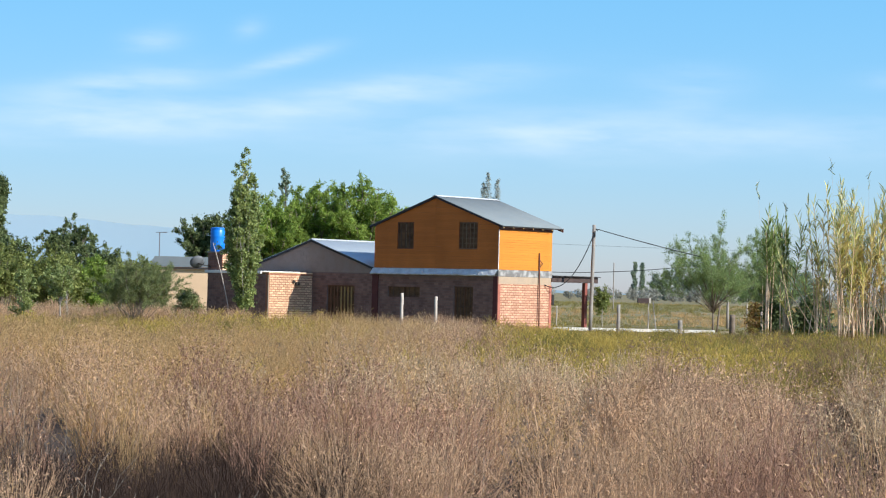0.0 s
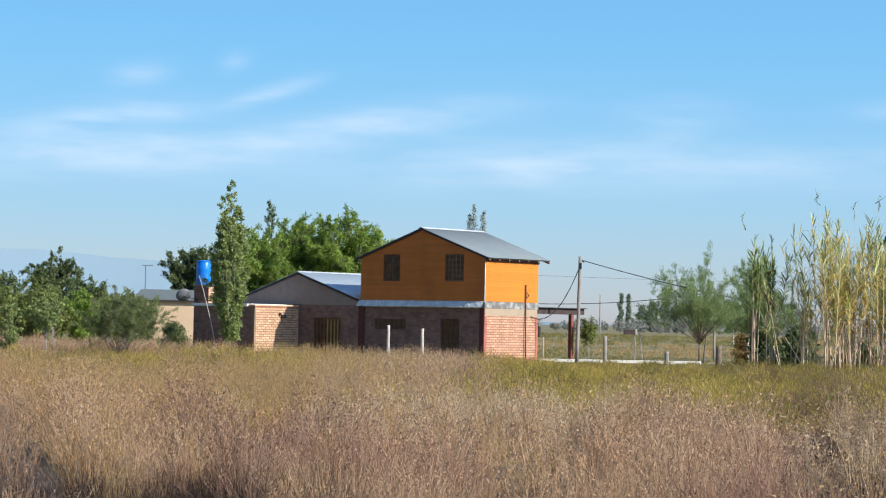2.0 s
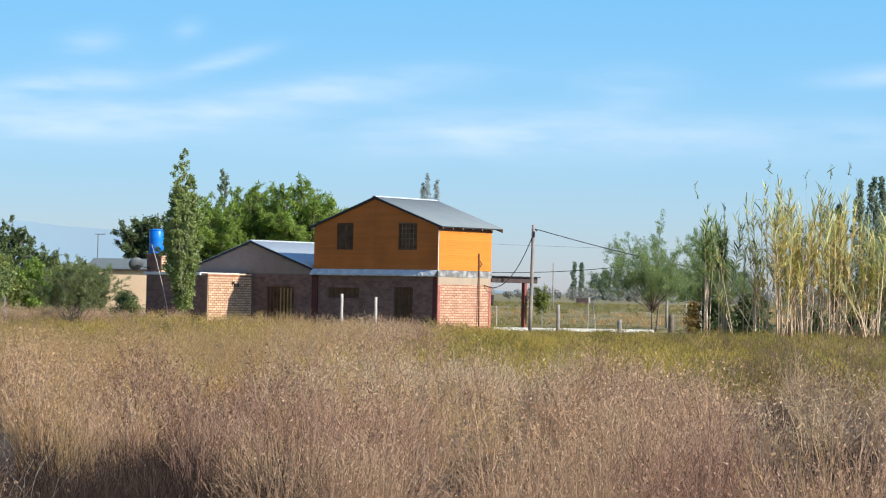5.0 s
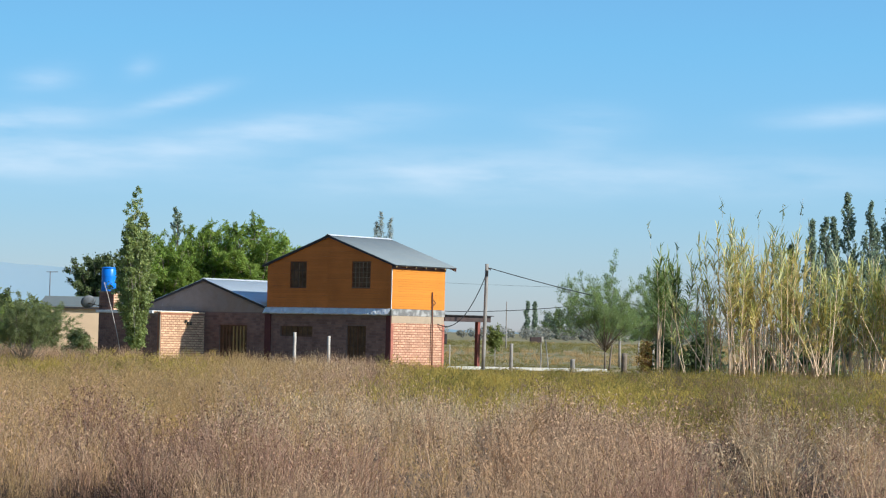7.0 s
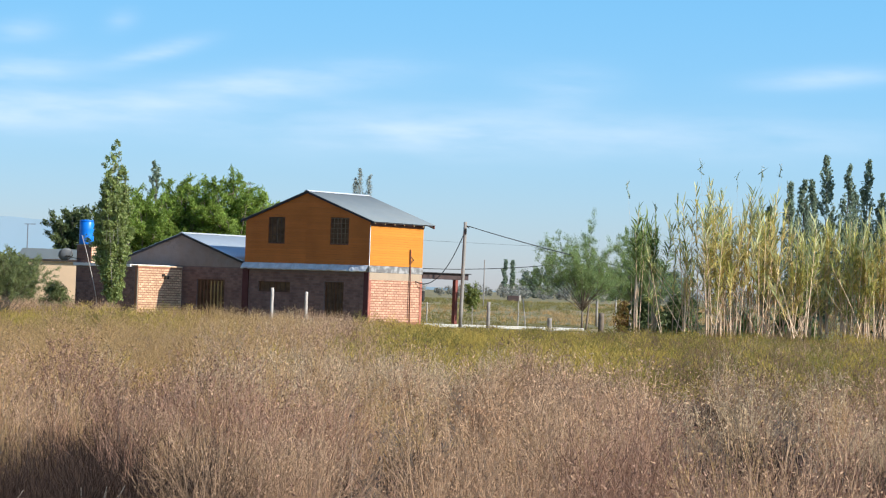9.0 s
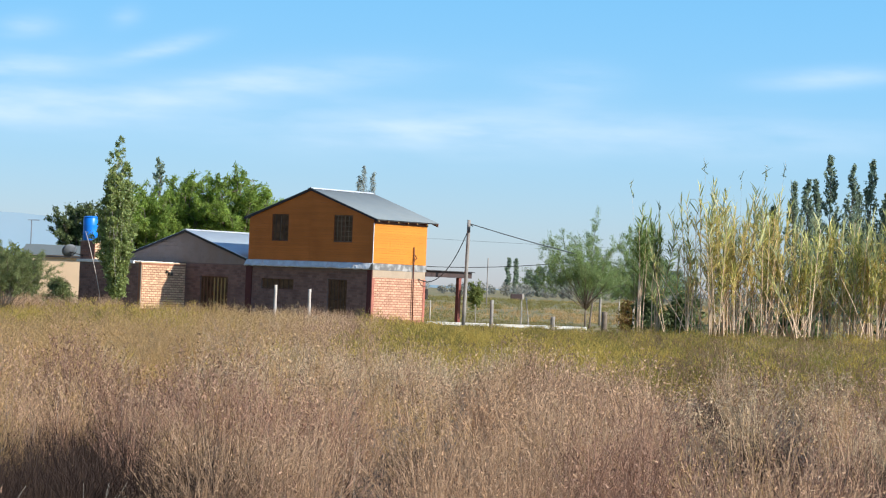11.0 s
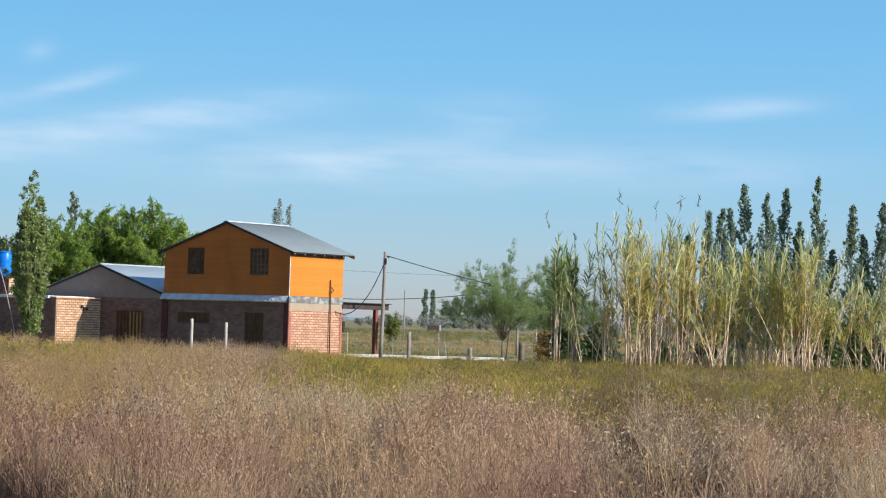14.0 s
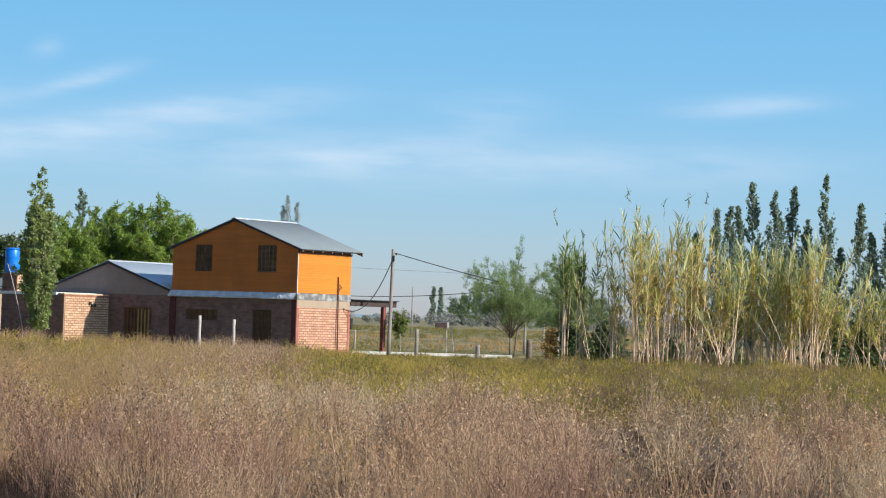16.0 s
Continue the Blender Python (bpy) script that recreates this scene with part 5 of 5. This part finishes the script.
for zone, (n0, n1, dens, tmpl, bush) in enumerate(((9.3, 21, 5.4, near_t, bushy_near), (20, 43, 2.9, mid_t, bushy_far), (41, 98, 1.3, far_t, bushy_far))):
    p = field_points(rng, n0, n1, dens)
    r = np.hypot(p[:, 0], p[:, 1])
    if n1 > 90:
        ok = off_house(p)
        p, r = p[ok], r[ok]
    # weeds stand in bushes with bare gaps between them near by
    clump = patch(p, 0.75, 12.0) + 0.6 * patch(p, 0.33, 21.0)
    # hollows between the nearest bushes, filled below with shade-coloured brush
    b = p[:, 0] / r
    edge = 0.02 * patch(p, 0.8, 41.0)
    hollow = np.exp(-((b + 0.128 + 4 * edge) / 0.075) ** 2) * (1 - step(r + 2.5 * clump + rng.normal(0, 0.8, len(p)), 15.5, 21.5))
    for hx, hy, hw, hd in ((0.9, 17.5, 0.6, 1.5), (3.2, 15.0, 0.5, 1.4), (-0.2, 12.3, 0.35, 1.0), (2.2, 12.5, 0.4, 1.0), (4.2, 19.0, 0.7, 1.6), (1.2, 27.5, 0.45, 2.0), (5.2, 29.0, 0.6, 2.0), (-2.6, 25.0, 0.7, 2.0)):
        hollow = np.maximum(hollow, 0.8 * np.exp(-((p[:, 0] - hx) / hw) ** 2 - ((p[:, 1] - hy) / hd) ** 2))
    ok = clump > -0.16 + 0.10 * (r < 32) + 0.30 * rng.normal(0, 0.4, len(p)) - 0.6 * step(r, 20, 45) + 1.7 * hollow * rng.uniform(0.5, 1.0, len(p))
    # this brush paints the shade inside hollows and gaps
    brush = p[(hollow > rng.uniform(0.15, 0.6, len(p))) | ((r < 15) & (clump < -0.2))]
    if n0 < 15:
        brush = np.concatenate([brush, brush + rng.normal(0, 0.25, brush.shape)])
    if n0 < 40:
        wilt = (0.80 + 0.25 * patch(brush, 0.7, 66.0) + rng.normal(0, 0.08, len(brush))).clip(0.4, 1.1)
        scatter("dark_brush", M_shadebrush, "dead brush darkened to paint shade between the nearest weeds", bush, brush, wilt, 250 + zone)
    ok |= (hollow > 0.35) & (rng.uniform(size=len(p)) < 0.22 * step(r, 15, 20))
    p, r, clump = p[ok], r[ok], clump[ok]
    b = p[:, 0] / r
    a = patch(p, 0.10, 4.0) + 0.4 * patch(p, 0.45, 9.0)
    # yellow-green grass: a lobe towards the annex, a belt across the right half, the verge of the yard
    g = np.exp(-((b + 0.108) / 0.055) ** 2 - ((r - 80) / 13) ** 2) * 1.4
    g = np.maximum(g, step(b, 0.0, 0.05) * step(r, 39 - 105 * np.clip(b - 0.03, 0, 0.16), 50 - 105 * np.clip(b - 0.03, 0, 0.16)) * (1 - 0.25 * step(r, 52, 66)))
    g = np.maximum(g, step(b, 0.03, 0.08) * step(r, 48, 58) * 0.95)
    green = g + 0.65 * a + rng.normal(0, 0.2, len(p)) > 0.53 - 0.10 * step(r, 41, 55)
    pale = ~green & (step(-b, -0.03, 0.05) * step(r, 24, 40) * 0.7 + 0.5 * patch(p, 0.2, 61.0) + rng.normal(0, 0.25, len(p)) > 0.35)
    grey = ~green & ~pale & (patch(p, 0.22, 30.0) + 0.4 * patch(p, 0.9, 3.0) > 0.22)
    dusk = ~green & ~grey & ~pale & (patch(p, 0.30, 83.0) + 0.5 * patch(p, 1.1, 37.0) + rng.normal(0, 0.1, len(p)) > 0.16)
    dry = ~green & ~grey & ~pale & ~dusk
    size = (0.95 + 0.30 * patch(p, 0.16, 55.0) + (0.8 - 0.3 * step(r, 25, 40)) * clump + rng.normal(0, 0.20 - 0.08 * step(r, 40, 60), len(p))).clip(0.35, 1.5)
    # towards the yard and the reeds the growth is grazed low, in uneven tussocks
    c = 0.0105 + 0.0035 * step(b, 0.012, 0.03) + 0.0030 * step(b, 0.034, 0.055) - 0.0022 * step(b, 0.12, 0.14)
    low = ((EYE - c * r + 0.22 * a + rng.normal(0, 0.06, len(p))) / 0.80).clip(0.12, 2.0)
    size = np.where(b > 0.01, np.minimum(size, low), size)
    k = step(-b, 0.085, 0.125)
    size = np.minimum(size, ((EYE - 0.0145 * r) / 0.80).clip(0.12, 2) * k + 2.0 * (1 - k))
    scatter("dry_weeds", M_dry, "waist-high dry brown weeds with seed heads", tmpl, p[dry], size[dry], 200 + zone)
    scatter("dusky_weeds", M_mauve, "dusky mauve-brown dead weeds", tmpl, p[dusk], size[dusk] * 0.95, 260 + zone)
    scatter("grey_weeds", M_grey, "pale grey dead weeds with bare stems", tmpl, p[grey], size[grey], 210 + zone)
    scatter("straw_weeds", M_straw, "straw-coloured dry grass stems", tmpl, p[pale], size[pale], 240 + zone)
    # the green growth stands in soft rounded tussocks
    keep = green & (rng.uniform(size=len(p)) < (0.26 if n1 < 50 else 0.46))
    hue = patch(p, 0.35, 71.0) + rng.normal(0, 0.18, len(p)) + 0.30 * step(b, 0.10, 0.18)
    for nm, mt, lab, sel in (("yellow_tussocks", M_tussock, "soft yellow-green tussocks in the field", keep & (hue < 0.10)),
                             ("green_tussocks", M_tussock_green, "soft olive-green tussocks in the field", keep & (hue >= 0.10) & (hue < 0.40)),
                             ("brown_tussocks", M_tussock_brown, "brown dead tussocks in the field", keep & (hue >= 0.40))):
        if sel.sum() > 4:
            scatter(nm, mt, lab, dome_t, p[sel], size[sel] * (rng.uniform(0.7, 1.3, sel.sum()) + 0.6 * patch(p[sel], 0.3, 47.0)).clip(0.4, 1.5).clip(0, 1.15 / size[sel]), 220 + zone, 1.0)

# pale bare stems that stand above the rest
stem_t = [tuft_template(rng, 3, 1.12, 0.30, 0.0024) for _ in range(6)]
q = field_points(rng, 14, 36, 0.9)
q = q[(patch(q, 0.4, 52.0) > -0.05) & ((q[:, 1] > 19) | (q[:, 0] > -0.07 * q[:, 1]))]
scatter("bare_stems", M_palebark, "pale bare stems standing above the weeds", stem_t, q, rng.uniform(0.7, 1.15, len(q)), 270)

# low growth along the yard's edge, the yard itself, and the fields behind
q = field_points(rng, 40, 104, 3.6, 0.0, 18.8)
q = q[off_house(q) | (q[:, 0] > 5.0)]
r = np.hypot(q[:, 0], q[:, 1])
sz = (0.16 + 0.30 * patch(q, 0.35, 17.0) + 0.10 * rng.uniform(0, 1, len(q))).clip(0.07, 0.5) * (1 - 0.6 * step(r, 92, 103)) * (0.55 + 0.45 * step(r, 80, 90))
tone_at = patch(q, 0.16, 91.0) + 0.5 * patch(q, 0.6, 8.0) + rng.normal(0, 0.12, len(q))
for nm, mt, lab, sel in (("low_grass", M_yellow, "low yellow-green grass at the edge of the yard", (tone_at > 0.0) & (tone_at < 0.35)),
                         ("low_green_grass", M_green, "low green weeds at the edge of the yard", tone_at >= 0.35),
                         ("low_dry_grass", M_straw, "low straw-coloured grass at the edge of the yard", tone_at <= 0.0)):
    scatter(nm, mt, lab, mound_t, q[sel], sz[sel] * 1.25, 231, 0.8)
yard = np.concatenate([field_points(rng, 99, 130, 1.15), field_points(rng, 130, 190, 0.6)])
inv = HOUSE.inverted()
loc = np.array([tuple(inv @ Vector((x, y, 0))) for x, y in yard])
ok = ~((loc[:, 0] > -17) & (loc[:, 0] < 0.3) & (loc[:, 1] > -3.2) & (loc[:, 1] < 7.5))
yard = yard[ok]
sz = 0.07 + 0.30 * np.clip(patch(yard, 0.09, 77.0) + 0.2, 0, 1) * step(np.hypot(yard[:, 0], yard[:, 1]), 108, 118) + 0.06 * rng.uniform(0, 1, len(yard))
scatter("yard_grass", M_green, "low green grass and weeds of the yard", low_t, yard, sz, 230, 0.7)
q = field_points(rng, 130, 430, 0.10)
sz = (0.5 + 0.5 * patch(q, 0.03, 5.0) + 0.2 * rng.uniform(0, 1, len(q))).clip(0.15, 1.2)
tone_at = patch(q, 0.02, 15.0) + rng.normal(0, 0.2, len(q)) > 0
scatter("field_tufts", M_green, "scattered green tufts of the far field", low_t, q[tone_at], sz[tone_at], 235, 1.5)
scatter("dry_field_tufts", M_straw, "scattered dry tufts of the far field", low_t, q[~tone_at], sz[~tone_at], 236, 1.5)
# grass that overgrows the kerb
u = rng.uniform(0, 9.0, 90)
q = np.stack([4.6 + u * math.cos(radians(11)), 105.85 + u * math.sin(radians(11)) + rng.uniform(-0.5, 0.1, 90)], 1)
q = q[patch(q, 0.9, 33.0) > -0.05]
scatter("kerb_grass", M_green, "uneven grass growing over the kerb", low_t, q, rng.uniform(0.14, 0.36, len(q)), 237, 0.6)
# taller dry brush beside the annex and before the thicket
q = field_points(rng, 92, 114, 1.0, -13.5, -5.0)
q = q[off_house(q)]
sz = (1.0 + 0.35 * patch(q, 0.2, 14.0) + rng.normal(0, 0.12, len(q))).clip(0.5, 1.5)
scatter("dry_brush", M_dry, "tall pinkish dry brush before the thicket", far_t, q, sz, 233)

for i, (x, y, h) in enumerate(((-1.72, 11.4, 0.75), (-2.05, 12.6, 0.85), (-1.15, 12.2, 0.7))):
    plant("dead_shrub", "bare branching dead weed with pale twigs", "shrub", (x, y, 0), 170 + i, h, [(0, 0.05), (0.5, 0.28), (1, 0.22)], 26, 55, 0.15, 3, 0.03, (0.03, 0.008), M_mauve, bark=M_palebark, trunk=0.0028, stems=3, bend=1.5)

# ---- far hills ----
def hills():
    v, f = [], []
    n = 300
    for i in range(n + 1):
        a = radians(-60 + 120 * i / n)
        rise = 0.5 - 0.5 * math.tanh((a + 0.06) * 14)
        h = 124 * rise + (9 * noise.noise(Vector((a * 25, 0, 5))) + 3 * noise.noise(Vector((a * 110, 0, 9)))) * (0.2 + 0.8 * rise)
        x, y = 4200 * math.sin(a), 4200 * math.cos(a)
        v += [(x, y, -20), (x, y, h)]
    f = [(2 * i, 2 * i + 1, 2 * i + 3, 2 * i + 2) for i in range(n)]
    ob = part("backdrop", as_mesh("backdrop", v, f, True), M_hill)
    tagged(ob, "faint hills along the horizon, haze painted in as blue-grey", "hills", kind="structure")


hills()

# ---- bricks, each laid in its course ----
COURSE, LONG = 0.118, 0.268


def brick_mesh(ln, ht, dp, c=0.006):
    return boxed((c, -dp, c), (ln - c, 0, ht - c)) if ln < 0.1 else boxed((0.013, -dp, 0.016), (ln - 0.013, 0, ht - 0.016), 0.004)


def bricks(parent, m, length, z0, z1, mat, holes=(), joined_up=False, seed=1):
    """Running bond on the plane y = 0 of m, along x, a little proud of the mortar. Separate bricks, or one joined part."""
    rng = np.random.default_rng(seed)
    shared, verts, faces = {}, [], []
    z, row = z0, 0
    while z + COURSE <= z1 + 0.01:
        x = 0.0 if row % 2 == 0 else -LONG / 2
        while x < length - 0.03:
            a, b = max(x, 0.0), min(x + LONG, length)
            x += LONG
            for h in holes:
                if b > h[0] and a < h[1] and h[2] < z + COURSE / 2 < h[3]:
                    a, b = (a, h[0]) if a < h[0] else (h[1], b)
            if b - a < 0.05:
                continue
            dp = 0.008 + rng.uniform(0, 0.007)
            if joined_up:
                o = len(verts)
                j = rng.uniform(-0.004, 0.004, 2)
                for yy in (0.0, -dp):
                    verts += [m @ Vector(p) for p in ((a + 0.008, yy, z + 0.008 + j[0]), (b - 0.008, yy, z + 0.008 + j[1]), (b - 0.008, yy, z + COURSE - 0.010 + j[1]), (a + 0.008, yy, z + COURSE - 0.010 + j[0]))]
                faces += [tuple(o + i for i in q) for q in ((4, 5, 6, 7), (0, 1, 5, 4), (1, 2, 6, 5), (2, 3, 7, 6), (3, 0, 4, 7))]
                continue
            key = (round(b - a, 2), int(rng.integers(0, 3)))
            if key in shared:
                ob = part("brick", shared[key], None, parent)
            else:
                ob = part("brick", brick_mesh(b - a, COURSE - 0.003, 0.009 + 0.004 * key[1]), mat, parent)
                shared[key] = ob.data
            ob.matrix_local = m @ pose(a + rng.uniform(-0.004, 0.004), 0, z + rng.uniform(-0.003, 0.003), 0, 0, 0)
        z, row = z + COURSE, row + 1
    if joined_up:
        ob = part("brickwork", as_mesh("brickwork", verts, faces), mat, parent)
        tagged(ob, kind="stuff")


SIDE = pose(-0.015, 0.03, 0, 0, 0, 90)
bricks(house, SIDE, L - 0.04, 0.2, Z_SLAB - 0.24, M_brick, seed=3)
bricks(house, pose(-W + 0.3, 0.02, 0), W - 0.6, 0.0, Z_SLAB - 0.02, M_brick_shade, [(a + W - 0.3, b + W - 0.3, c, d) for a, b, c, d in LOW_OPEN], True, 4)
bricks(house, pose(X2 + 4.3, 0.02, 0), X3 - X2 - 4.31, 0.0, 2.5, M_brick_shade, [(D2[0] - X2 - 4.3, D2[1] - X2 - 4.3, D2[2], D2[3])], True, 5)
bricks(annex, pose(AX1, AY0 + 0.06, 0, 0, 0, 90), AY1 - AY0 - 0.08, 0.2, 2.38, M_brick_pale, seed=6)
bricks(annex, pose(AX0, AY0, 0), AX1 - AX0 - 0.22, 0.0, 2.34, M_brick_shade, (), True, 7)
bricks(pier, pose(-0.55, -0.25, 0), 1.05, 0.0, 0.84, M_brick_shade, (), True, 8)
bricks(pier, pose(0.5, -0.25, 0, 0, 0, 90), 0.55, 0.0, 0.84, M_brick_pale, (), False, 9)


def gable_blocks():
    """Large hollow blocks of the wing's gable, cut along the rake."""
    rng = np.random.default_rng(12)
    verts, faces = [], []
    z, row = 2.53, 0
    mid, half = (X2 + X3) / 2, (X3 - X2) / 2
    top = lambda x: ZA2 - 0.03 - abs(x - mid) * (ZA2 - ZE2) / half
    while z < ZA2 - 0.1:
        x = X2 + (0.0 if row % 2 else -0.2)
        while x < X3 - 0.02:
            a, b = max(x, X2), min(x + 0.42, X3 - 0.01)
            x += 0.42
            ta, tb = min(z + 0.2, top(a) - 0.01), min(z + 0.2, top(b) - 0.01)
            if b - a < 0.06 or ta < z + 0.03 or tb < z + 0.03:
                continue
            o, dp = len(verts), 0.02 - rng.uniform(0.004, 0.012)
            for yy in (0.03, dp):
                verts += [(a + 0.004, yy, z + 0.014), (b - 0.004, yy, z + 0.014), (b - 0.004, yy, tb - 0.014), (a + 0.004, yy, ta - 0.014)]
            faces += [tuple(o + i for i in q) for q in ((4, 5, 6, 7), (0, 1, 5, 4), (1, 2, 6, 5), (2, 3, 7, 6), (3, 0, 4, 7))]
        z, row = z + 0.2, row + 1
    tagged(part("blockwork", as_mesh("blockwork", verts, faces), M_render, house), kind="stuff")


gable_blocks()
